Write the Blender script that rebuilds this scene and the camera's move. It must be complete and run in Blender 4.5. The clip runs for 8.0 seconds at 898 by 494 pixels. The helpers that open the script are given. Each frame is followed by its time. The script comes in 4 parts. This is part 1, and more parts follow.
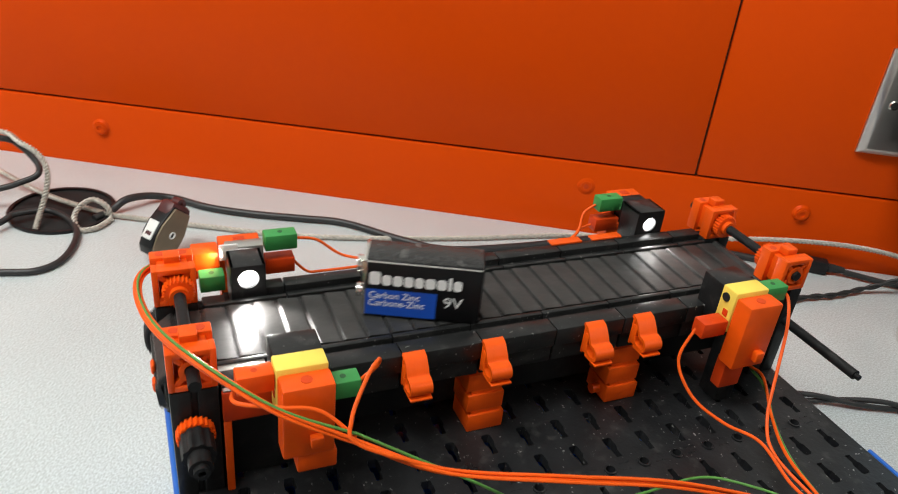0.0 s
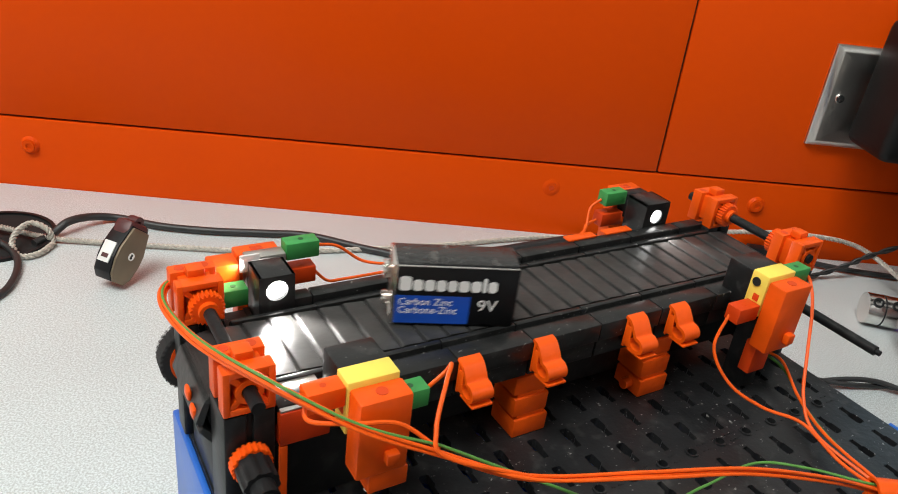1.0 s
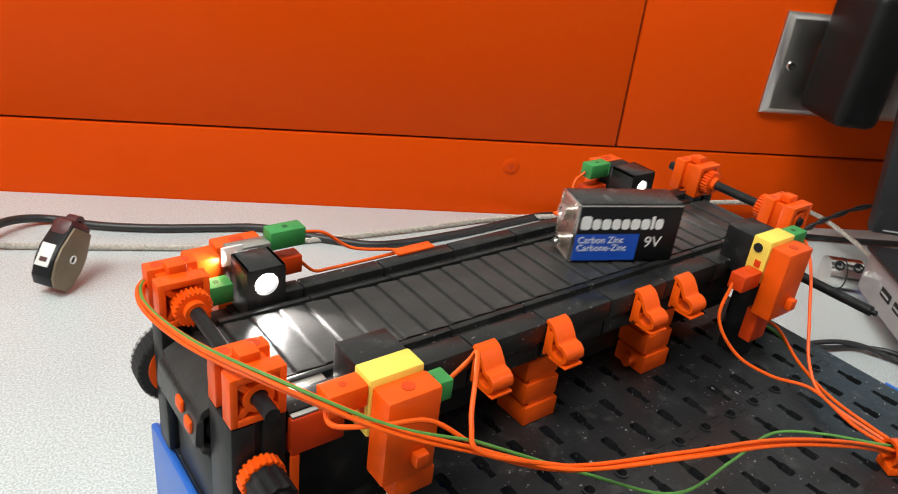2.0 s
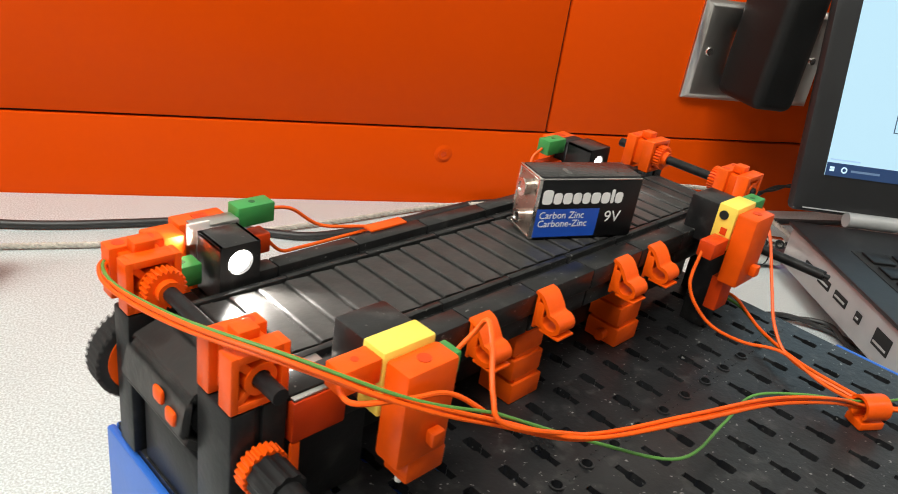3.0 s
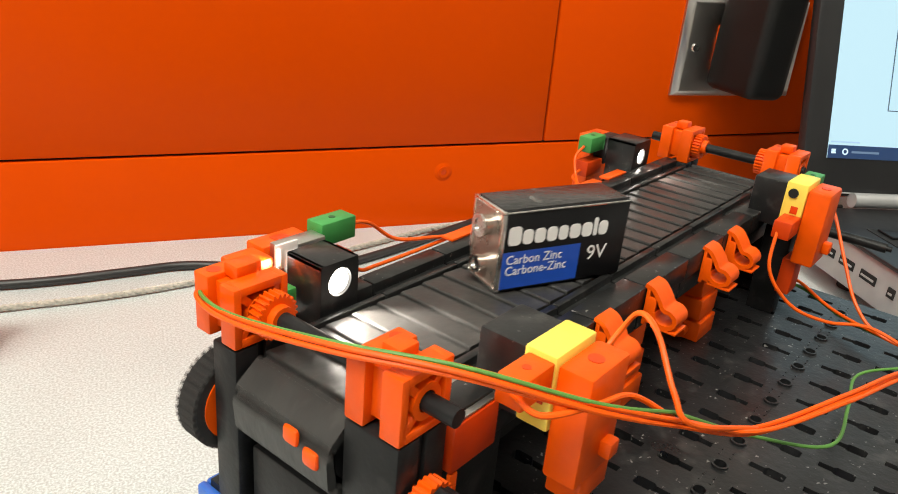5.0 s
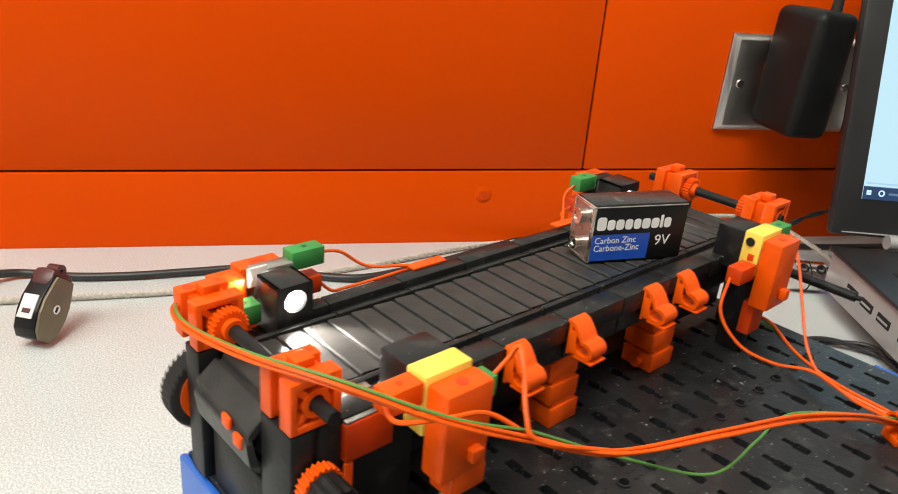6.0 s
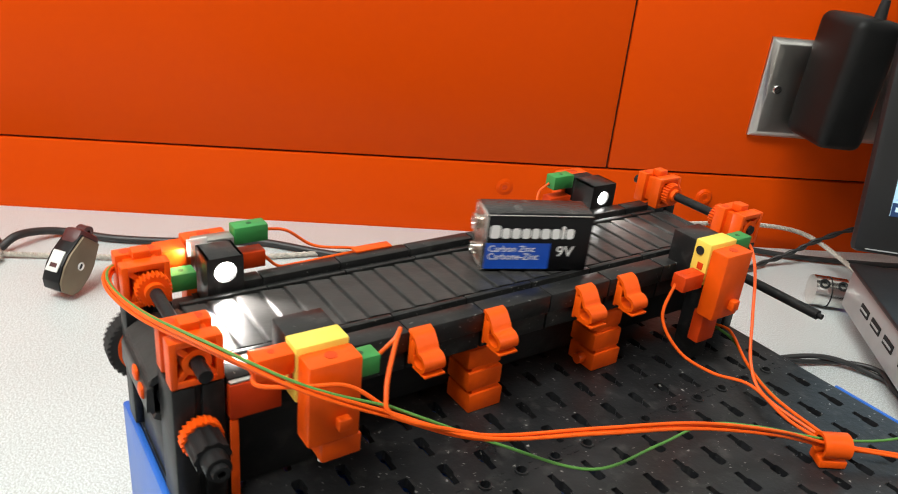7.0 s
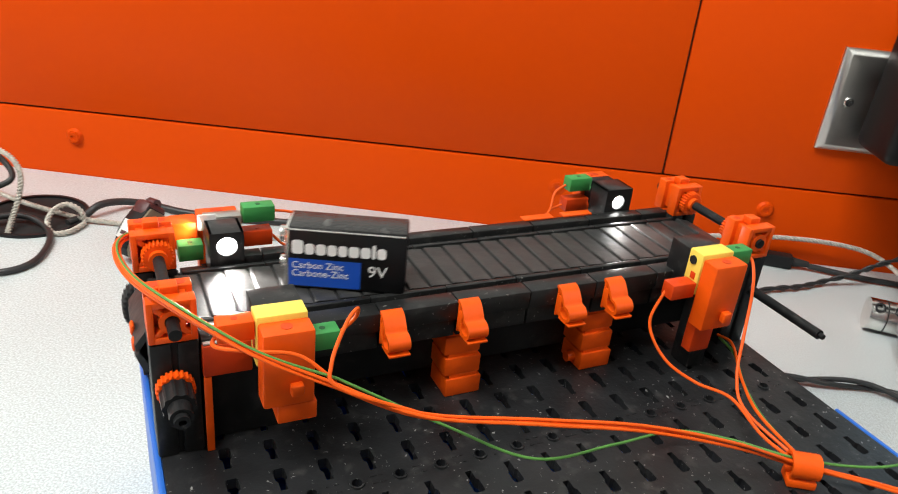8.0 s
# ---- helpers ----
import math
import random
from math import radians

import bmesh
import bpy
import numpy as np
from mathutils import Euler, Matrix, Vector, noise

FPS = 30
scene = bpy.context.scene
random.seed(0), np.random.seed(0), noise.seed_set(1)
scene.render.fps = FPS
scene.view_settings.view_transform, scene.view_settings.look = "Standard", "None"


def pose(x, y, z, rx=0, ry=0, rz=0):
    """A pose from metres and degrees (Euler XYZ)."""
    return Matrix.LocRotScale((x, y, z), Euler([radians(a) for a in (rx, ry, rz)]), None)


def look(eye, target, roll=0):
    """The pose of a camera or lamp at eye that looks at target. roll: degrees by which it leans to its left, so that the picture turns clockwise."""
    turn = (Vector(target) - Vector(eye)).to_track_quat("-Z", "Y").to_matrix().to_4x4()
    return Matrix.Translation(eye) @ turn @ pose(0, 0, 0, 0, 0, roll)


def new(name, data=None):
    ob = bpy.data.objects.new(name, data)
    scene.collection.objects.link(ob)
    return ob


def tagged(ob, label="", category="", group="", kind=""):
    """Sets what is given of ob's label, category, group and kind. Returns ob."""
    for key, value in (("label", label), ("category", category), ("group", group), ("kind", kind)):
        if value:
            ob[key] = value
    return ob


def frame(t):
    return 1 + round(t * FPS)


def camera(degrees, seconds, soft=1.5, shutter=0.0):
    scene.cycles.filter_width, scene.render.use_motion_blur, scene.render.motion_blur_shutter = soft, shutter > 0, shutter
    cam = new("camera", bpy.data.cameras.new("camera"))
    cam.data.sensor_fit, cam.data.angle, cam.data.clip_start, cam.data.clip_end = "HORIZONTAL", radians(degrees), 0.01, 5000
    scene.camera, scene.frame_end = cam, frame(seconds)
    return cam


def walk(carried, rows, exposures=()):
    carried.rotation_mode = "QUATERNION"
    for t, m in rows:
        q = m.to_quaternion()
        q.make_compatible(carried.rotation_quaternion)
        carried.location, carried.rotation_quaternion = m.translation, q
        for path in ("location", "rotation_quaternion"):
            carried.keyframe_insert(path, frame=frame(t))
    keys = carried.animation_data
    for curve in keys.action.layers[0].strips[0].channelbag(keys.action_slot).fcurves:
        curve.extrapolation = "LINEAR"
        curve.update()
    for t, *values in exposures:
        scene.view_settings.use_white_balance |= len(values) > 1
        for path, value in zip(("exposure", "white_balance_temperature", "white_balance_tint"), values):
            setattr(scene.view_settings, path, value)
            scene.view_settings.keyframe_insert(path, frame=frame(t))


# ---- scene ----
cam = camera(61.53, 8.0, soft=0.95, shutter=0.5)
PATH = [
    (0, look((-0.1493, -0.1581, 0.2608), (0.2213, 0.6318, -0.2278), 6.35)),
    (0.5, look((-0.1696, -0.1423, 0.2531), (0.2782, 0.6249, -0.2062), 7.50)),
    (1, look((-0.1884, -0.1293, 0.2440), (0.3016, 0.6135, -0.2123), 7.28)),
    (1.5, look((-0.1958, -0.1189, 0.2379), (0.3357, 0.5997, -0.2105), 7.84)),
    (1.7, look((-0.1970, -0.1119, 0.2353), (0.3469, 0.5915, -0.2225), 7.76)),
    (2.8, look((-0.2111, -0.0875, 0.2147), (0.4444, 0.5323, -0.2166), 7.86)),
    (3, look((-0.2146, -0.0820, 0.2121), (0.4578, 0.5157, -0.2244), 9.14)),
    (3.5, look((-0.2199, -0.0682, 0.2075), (0.4718, 0.5176, -0.2148), 7.62)),
    (4, look((-0.2254, -0.0512, 0.1989), (0.5006, 0.5021, -0.2096), 6.63)),
    (4.5, look((-0.2314, -0.0392, 0.1944), (0.5038, 0.5113, -0.2010), 5.41)),
    (4.7, look((-0.2336, -0.0373, 0.1902), (0.5057, 0.5113, -0.2002), 5.38)),
    (5.8, look((-0.2306, -0.0837, 0.2125), (0.4291, 0.5557, -0.1823), 5.09)),
    (6, look((-0.2245, -0.0969, 0.2193), (0.4125, 0.5645, -0.1766), 5.14)),
    (6.5, look((-0.2110, -0.1214, 0.2265), (0.3803, 0.5733, -0.1831), 5.67)),
    (7, look((-0.1877, -0.1417, 0.2303), (0.3473, 0.5905, -0.1912), 6.12)),
    (7.5, look((-0.1684, -0.1603, 0.2322), (0.3032, 0.6050, -0.2059), 6.28)),
    (8, look((-0.1552, -0.1759, 0.2400), (0.2522, 0.6238, -0.2011), 6.21)),
]
walk(cam, PATH, exposures=[(0.0, -0.44, 6300, 10), (1.5, -0.34, 6300, 10), (3.0, -0.14, 6600, 10), (4.5, -0.06, 7000, 10), (6.0, -0.13, 6800, 10), (7.0, -0.14, 6450, 10), (8.0, -0.12, 6300, 10)])

# ---- light: an office room with ceiling panels ----
world = bpy.data.worlds.new("world")
scene.world = world
world.use_nodes = True
world.node_tree.nodes["Background"].inputs[0].default_value = (0.93, 1.0, 0.97, 1)
world.node_tree.nodes["Background"].inputs[1].default_value = 0.05


def area_light(name, m, sx, sy, watts, colour):
    d = bpy.data.lights.new(name, "AREA")
    d.shape, d.size, d.size_y, d.energy, d.color = "RECTANGLE", sx, sy, watts, colour
    ob = new(name, d)
    ob.matrix_world = m
    return ob


WARM = (0.95, 1.0, 0.95)
area_light("ceiling_light_lamp", pose(-0.95, -0.25, 2.02, 0, 0, -28), 1.2, 0.6, 46, WARM)
area_light("ceiling_light_lamp", pose(1.6, -1.9, 2.02, 0, 0, -28), 1.2, 0.6, 8, WARM)
area_light("ceiling_light_lamp", pose(-2.3, 0.3, 2.02, 0, 0, -28), 1.2, 0.6, 30, WARM)


def small_spot(name, eye, target, watts, angle, radius):
    d = bpy.data.lights.new(name, "SPOT")
    d.energy, d.spot_size, d.spot_blend, d.shadow_soft_size = watts, radians(angle), 0.6, radius
    d.color = (1.0, 0.95, 0.88)
    ob = new(name, d)
    ob.matrix_world = look(eye, target)
    return ob


small_spot("barrier_beam", (-0.1160, 0.0795, 0.1090), (-0.1120, 0.030, 0.094), 0.32, 100, 0.003)
small_spot("barrier_beam", (0.0655, 0.0850, 0.1075), (0.0655, 0.030, 0.096), 0.16, 80, 0.003)
small_spot("bulb_glow", (-0.1235, 0.0940, 0.1130), (-0.150, 0.0990, 0.1110), 0.07, 130, 0.004)


# ---- materials ----
def material(name, colour, rough=0.5, metal=0.0, vary=0.12, scale=60.0, bump=0.05, bump_scale=400.0, coat=0.0,
             spec=0.5, dust=0.0, specks=0.0):
    m = bpy.data.materials.new(name)
    m.use_nodes = True
    nt = m.node_tree
    p = nt.nodes["Principled BSDF"]
    p.inputs["Roughness"].default_value, p.inputs["Metallic"].default_value = rough, metal
    p.inputs["Coat Weight"].default_value = coat
    p.inputs["Specular IOR Level"].default_value = spec
    tc = nt.nodes.new("ShaderNodeTexCoord")
    n1 = nt.nodes.new("ShaderNodeTexNoise")
    n1.inputs["Scale"].default_value, n1.inputs["Detail"].default_value = scale, 6
    n2 = nt.nodes.new("ShaderNodeTexNoise")
    n2.inputs["Scale"].default_value, n2.inputs["Detail"].default_value = bump_scale, 3
    nt.links.new(tc.outputs["Object"], n1.inputs["Vector"])
    nt.links.new(tc.outputs["Object"], n2.inputs["Vector"])
    ramp = nt.nodes.new("ShaderNodeValToRGB")
    lo = [max(0.0, c * (1 - vary)) for c in colour]
    hi = [min(1.0, c * (1 + vary)) for c in colour]
    ramp.color_ramp.elements[0].position, ramp.color_ramp.elements[1].position = 0.3, 0.7
    ramp.color_ramp.elements[0].color, ramp.color_ramp.elements[1].color = (*lo, 1), (*hi, 1)
    nt.links.new(n1.outputs["Fac"], ramp.inputs["Fac"])
    col = ramp.outputs["Color"]
    if dust > 0:
        r3 = nt.nodes.new("ShaderNodeValToRGB")
        r3.color_ramp.elements[0].position, r3.color_ramp.elements[1].position = 0.58, 0.75
        mix = nt.nodes.new("ShaderNodeMixRGB")
        mix.inputs["Color2"].default_value = (0.30, 0.28, 0.26, 1)
        mul = nt.nodes.new("ShaderNodeMath")
        mul.operation = "MULTIPLY"
        mul.inputs[1].default_value = dust
        n3 = nt.nodes.new("ShaderNodeTexNoise")
        n3.inputs["Scale"].default_value, n3.inputs["Detail"].default_value = 160, 8
        nt.links.new(tc.outputs["Object"], n3.inputs["Vector"])
        nt.links.new(n3.outputs["Fac"], r3.inputs["Fac"])
        nt.links.new(r3.outputs["Color"], mul.inputs[0])
        nt.links.new(mul.outputs[0], mix.inputs["Fac"])
        nt.links.new(col, mix.inputs["Color1"])
        col = mix.outputs["Color"]
    if specks > 0:
        n4 = nt.nodes.new("ShaderNodeTexNoise")
        n4.inputs["Scale"].default_value, n4.inputs["Detail"].default_value = 620, 2
        r4 = nt.nodes.new("ShaderNodeValToRGB")
        r4.color_ramp.elements[0].position, r4.color_ramp.elements[1].position = 0.69, 0.74
        m4 = nt.nodes.new("ShaderNodeMath")
        m4.operation = "MULTIPLY"
        m4.inputs[1].default_value = specks
        x4 = nt.nodes.new("ShaderNodeMixRGB")
        x4.inputs["Color2"].default_value = (0.50, 0.48, 0.45, 1)
        nt.links.new(tc.outputs["Object"], n4.inputs["Vector"])
        nt.links.new(n4.outputs["Fac"], r4.inputs["Fac"])
        nt.links.new(r4.outputs["Color"], m4.inputs[0])
        nt.links.new(m4.outputs[0], x4.inputs["Fac"])
        nt.links.new(col, x4.inputs["Color1"])
        col = x4.outputs["Color"]
    nt.links.new(col, p.inputs["Base Color"])
    rr = nt.nodes.new("ShaderNodeMapRange")
    rr.inputs["To Min"].default_value, rr.inputs["To Max"].default_value = max(0.02, rough * 0.8), min(1, rough * 1.2)
    nt.links.new(n1.outputs["Fac"], rr.inputs["Value"])
    nt.links.new(rr.outputs["Result"], p.inputs["Roughness"])
    b = nt.nodes.new("ShaderNodeBump")
    b.inputs["Strength"].default_value, b.inputs["Distance"].default_value = bump, 0.001
    nt.links.new(n2.outputs["Fac"], b.inputs["Height"])
    nt.links.new(b.outputs["Normal"], p.inputs["Normal"])
    return m


def glow(name, colour, strength, base=0.6):
    m = bpy.data.materials.new(name)
    m.use_nodes = True
    p = m.node_tree.nodes["Principled BSDF"]
    p.inputs["Base Color"].default_value = (*[c * base for c in colour], 1)
    p.inputs["Emission Color"].default_value = (*colour, 1)
    p.inputs["Emission Strength"].default_value = strength
    return m


def speckled(name):
    m = material(name, (0.645, 0.69, 0.695), rough=0.40, vary=0.06, scale=9, bump=0.08, bump_scale=1800)
    nt = m.node_tree
    p = nt.nodes["Principled BSDF"]
    old = p.inputs["Base Color"].links[0].from_socket
    tc = nt.nodes["Texture Coordinate"]
    n = nt.nodes.new("ShaderNodeTexNoise")
    n.inputs["Scale"].default_value, n.inputs["Detail"].default_value = 1100, 3
    r = nt.nodes.new("ShaderNodeValToRGB")
    r.color_ramp.elements[0].position, r.color_ramp.elements[1].position = 0.38, 0.62
    r.color_ramp.elements[0].color, r.color_ramp.elements[1].color = (0.66, 0.65, 0.64, 1), (1, 1, 1, 1)
    mix = nt.nodes.new("ShaderNodeMixRGB")
    mix.blend_type = "MULTIPLY"
    mix.inputs["Fac"].default_value = 1.0
    nt.links.new(tc.outputs["Object"], n.inputs["Vector"])
    nt.links.new(n.outputs["Fac"], r.inputs["Fac"])
    nt.links.new(old, mix.inputs["Color1"])
    nt.links.new(r.outputs["Color"], mix.inputs["Color2"])
    nt.links.new(mix.outputs["Color"], p.inputs["Base Color"])
    return m


TABLE = speckled("grey_speckled_laminate")
PANEL = material("orange_laminate", (0.70, 0.066, 0.0012), rough=0.34, vary=0.05, scale=3, bump=0.03, bump_scale=500, spec=0.08)
ORANGE = material("orange_plastic", (0.80, 0.086, 0.002), rough=0.40, spec=0.28, vary=0.10, scale=90, bump=0.06, bump_scale=700)
# colour of the red parts, and painted shade for holes in orange parts
ORANGE_DARK = material("red_plastic_and_hole_shade", (0.60, 0.048, 0.004), rough=0.42, spec=0.28, vary=0.1, scale=90, bump=0.06, bump_scale=700)
BLACK = material("black_plastic", (0.012, 0.012, 0.0125), rough=0.40, spec=0.20, vary=0.3, scale=80, bump=0.08, bump_scale=600, dust=0.05)
GLOSS_BLACK = material("glossy_black_plastic", (0.012, 0.012, 0.0125), rough=0.30, spec=0.4, vary=0.3, scale=80, bump=0.10, bump_scale=300, dust=0.12, specks=0.12)
RAIL = material("black_rail_plastic", (0.015, 0.015, 0.015), rough=0.30, spec=0.26, vary=0.3, scale=70, bump=0.10, bump_scale=300, dust=0.07, specks=0.3)
LINK = material("black_belt_plastic", (0.034, 0.033, 0.032), rough=0.34, spec=0.30, vary=0.35, scale=60, bump=0.25, bump_scale=260, dust=0.12)
PLATE = material("black_base_plastic", (0.016, 0.016, 0.017), rough=0.30, vary=0.3, scale=50, bump=0.15, bump_scale=500, dust=0.10, spec=0.36, specks=0.5)
RUBBER = material("black_rubber", (0.014, 0.013, 0.013), rough=0.75, vary=0.2, scale=90, bump=0.1)
CABLE_BLACK = material("black_cable", (0.022, 0.021, 0.021), rough=0.45, vary=0.2, scale=120, bump=0.05)
BLUE = material("blue_plastic", (0.025, 0.13, 0.52), rough=0.38, vary=0.1, scale=40)
YELLOW = material("yellow_plastic", (0.92, 0.66, 0.10), rough=0.42, vary=0.06, scale=80)
GREEN = material("green_plastic", (0.04, 0.26, 0.06), rough=0.45, vary=0.1, scale=80)
# darker copy of the green: shade inside the plug holes
GREEN_SHADE = material("green_plastic_hole_shade", (0.012, 0.08, 0.02), rough=0.5, vary=0.1, scale=80)
GREENWIRE = material("green_wire", (0.09, 0.25, 0.045), rough=0.5, vary=0.1, scale=200)
ORANGEWIRE = material("orange_wire", (0.82, 0.098, 0.004), rough=0.45, spec=0.3, vary=0.08, scale=200)
STEEL = material("brushed_steel", (0.58, 0.56, 0.53), rough=0.34, metal=1.0, vary=0.12, scale=30, bump=0.08, bump_scale=900)
BRIGHT = material("bright_metal", (0.80, 0.78, 0.75), rough=0.2, metal=1.0, vary=0.1, scale=90)
BRASS = material("bronze_metal", (0.20, 0.15, 0.10), rough=0.42, metal=0.55, vary=0.15, scale=60)
MAROON = material("maroon_plastic", (0.075, 0.018, 0.018), rough=0.4, vary=0.2, scale=60)
ROPE = material("clear_coated_steel_rope", (0.50, 0.46, 0.40), rough=0.40, metal=0.2, vary=0.25, scale=500, bump=0.5, bump_scale=900)
# near-black fill of the joints; also paints the shade inside openings left uncut
HOLE = material("dark_opening", (0.006, 0.006, 0.006), rough=0.8, vary=0.2)
ADAPTER = material("matt_black_plastic", (0.007, 0.007, 0.007), rough=0.5, vary=0.2, scale=60, bump=0.08, bump_scale=700, spec=0.25)
LAPTOP = material("dark_grey_laptop_plastic", (0.014, 0.014, 0.015), rough=0.45, vary=0.15, scale=60, bump=0.06)
LAPSIDE = material("silver_laptop_plastic", (0.40, 0.40, 0.40), rough=0.42, metal=0.3, vary=0.1, scale=50)
BATBLACK = material("battery_black", (0.006, 0.006, 0.007), rough=0.36, vary=0.2, scale=90, bump=0.02, spec=0.3)
BATTOP = material("battery_scuffed_black", (0.022, 0.021, 0.021), rough=0.24, metal=0.0, vary=0.6, scale=380, bump=0.3, bump_scale=500, dust=0.35)
BATBLUE = material("battery_blue_print", (0.012, 0.075, 0.45), rough=0.3, vary=0.06, scale=60)
BATFACE = material("battery_end_metal", (0.42, 0.33, 0.28), rough=0.28, metal=0.8, vary=0.2, scale=120)
PRINT = material("white_print", (0.80, 0.79, 0.78), rough=0.4, vary=0.05)
WHITE = material("white_plastic", (0.75, 0.73, 0.70), rough=0.45, vary=0.05)
PAINT = material("white_wall_paint", (0.72, 0.70, 0.67), rough=0.7, vary=0.05, scale=3)
CEIL = material("ceiling_tile", (0.75, 0.74, 0.72), rough=0.85, vary=0.06, scale=20, bump=0.3, bump_scale=80)
CARPET = material("grey_carpet", (0.16, 0.16, 0.17), rough=0.95, vary=0.25, scale=60, bump=0.5, bump_scale=300)
LAMP_ON = glow("lit_lens", (1.0, 0.97, 0.92), 14)
PANEL_ON = glow("lit_ceiling_panel", (1.0, 0.93, 0.84), 7)
SCREEN = glow("lit_screen", (0.50, 0.77, 0.92), 1.15, 0.03)
SCREEN_BAR = glow("lit_screen_bar", (0.012, 0.035, 0.10), 1.0)
SCREEN_LINE = glow("lit_screen_line", (0.03, 0.06, 0.10), 1.0)
SCREEN_MARK = glow("lit_screen_mark", (0.55, 0.75, 0.9), 0.9)
BLUE_GLOW = glow("lit_blue_ring", (0.05, 0.12, 1.0), 1.5)


# ---- building helpers ----
def bx(bm, x0, x1, y0, y1, z0, z1, bevel=0.0004, m=None):
    """Adds a bevelled box to bm."""
    r = bmesh.ops.create_cube(bm, size=1)
    vs = r["verts"]
    for v in vs:
        v.co = Vector((x0 + (v.co.x + 0.5) * (x1 - x0), y0 + (v.co.y + 0.5) * (y1 - y0), z0 + (v.co.z + 0.5) * (z1 - z0)))
    if bevel > 0:
        es = list({e for v in vs for e in v.link_edges})
        r = bmesh.ops.bevel(bm, geom=es, offset=bevel, segments=2, profile=0.5, affect="EDGES")
        vs = list({v for f in r["faces"] for v in f.verts} | {v for v in vs if v.is_valid})
    if m is not None:
        bmesh.ops.transform(bm, matrix=m, verts=[v for v in vs if v.is_valid])
    return bm


def rod(bm, a, b, r, seg=20, r2=None):
    """Adds a closed cylinder (or cone) from a to b."""
    a, b = Vector(a), Vector(b)
    d = b - a
    m = Matrix.Translation((a + b) / 2) @ d.to_track_quat("Z", "Y").to_matrix().to_4x4()
    bmesh.ops.create_cone(bm, cap_ends=True, segments=seg, radius1=r, radius2=r if r2 is None else r2, depth=d.length, matrix=m)
    return bm


def ring(bm, a, b, r_out, r_in, seg=28):
    """Adds a tube with a wall from a to b."""
    a, b = Vector(a), Vector(b)
    q = (b - a).to_track_quat("Z", "Y").to_matrix()
    loops = []
    for c, r in ((a, r_out), (b, r_out), (b, r_in), (a, r_in)):
        loops.append([bm.verts.new(c + q @ Vector((r * math.cos(2 * math.pi * i / seg), r * math.sin(2 * math.pi * i / seg), 0))) for i in range(seg)])
    for k in range(4):
        p, n = loops[k], loops[(k + 1) % 4]
        for i in range(seg):
            bm.faces.new((p[i], p[(i + 1) % seg], n[(i + 1) % seg], n[i]))
    return bm


def gear(bm, a, b, r, teeth, depth):
    """Adds a toothed wheel from a to b."""
    a, b = Vector(a), Vector(b)
    q = (b - a).to_track_quat("Z", "Y").to_matrix()
    n = teeth * 4
    rad = [r - depth if i % 4 in (0, 3) else r for i in range(n)]
    la, lb = ([bm.verts.new(c + q @ Vector((rad[i] * math.cos(2 * math.pi * i / n), rad[i] * math.sin(2 * math.pi * i / n), 0))) for i in range(n)] for c in (a, b))
    bm.faces.new(la[::-1])
    bm.faces.new(lb)
    for i in range(n):
        bm.faces.new((la[i], la[(i + 1) % n], lb[(i + 1) % n], lb[i]))
    return bm


def smooth_path(pts, n=8):
    q = [Vector(p) for p in pts]
    q = [2 * q[0] - q[1]] + q + [2 * q[-1] - q[-2]]
    out = []
    for i in range(1, len(q) - 2):
        p0, p1, p2, p3 = q[i - 1:i + 3]
        for k in range(n):
            t = k / n
            out.append(0.5 * (2 * p1 + (p2 - p0) * t + (2 * p0 - 5 * p1 + 4 * p2 - p3) * t * t + (3 * p1 - p0 - 3 * p2 + p3) * t ** 3))
    return out + [q[-2]]


def tube(bm, pts, r, seg=10, n=8, twist=None):
    """Adds a round cable along a smooth path. twist: (radius, turns, phase) winds it round the path."""
    path = smooth_path(pts, n)
    side = Vector((0, 0, 1))
    loops = []
    total = len(path) - 1
    for i, p in enumerate(path):
        t = (path[min(i + 1, total)] - path[max(i - 1, 0)]).normalized()
        s = (side - t * side.dot(t))
        s = s.normalized() if s.length > 1e-6 else t.orthogonal().normalized()
        u = t.cross(s)
        c = p
        if twist:
            a = 2 * math.pi * (twist[1] * i / total + twist[2])
            c = p + twist[0] * (math.cos(a) * s + math.sin(a) * u)
        loops.append([bm.verts.new(c + r * (math.cos(2 * math.pi * k / seg) * s + math.sin(2 * math.pi * k / seg) * u)) for k in range(seg)])
        side = s
    for a, b in zip(loops, loops[1:]):
        for k in range(seg):
            bm.faces.new((a[k], a[(k + 1) % seg], b[(k + 1) % seg], b[k]))
    bm.faces.new(loops[0][::-1])
    bm.faces.new(loops[-1])
    return bm


def mesh_of(name, bm, mat, smooth=35):
    bmesh.ops.recalc_face_normals(bm, faces=bm.faces)
    me = bpy.data.meshes.new(name)
    bm.to_mesh(me)
    bm.free()
    me.materials.append(mat)
    if smooth:
        me.polygons.foreach_set("use_smooth", [True] * len(me.polygons))
        me.set_sharp_from_angle(angle=radians(smooth))
    return me


def part(name, bm, mat, parent, label=""):
    ob = new(name, mesh_of(name, bm, mat))
    ob.parent = parent
    return tagged(ob, label)


def thing(name, label, category, m=None, group="", kind=""):
    ob = new(name)
    ob.empty_display_size = 0.01
    if m is not None:
        ob.matrix_world = m
    return tagged(ob, label, category, group, kind)


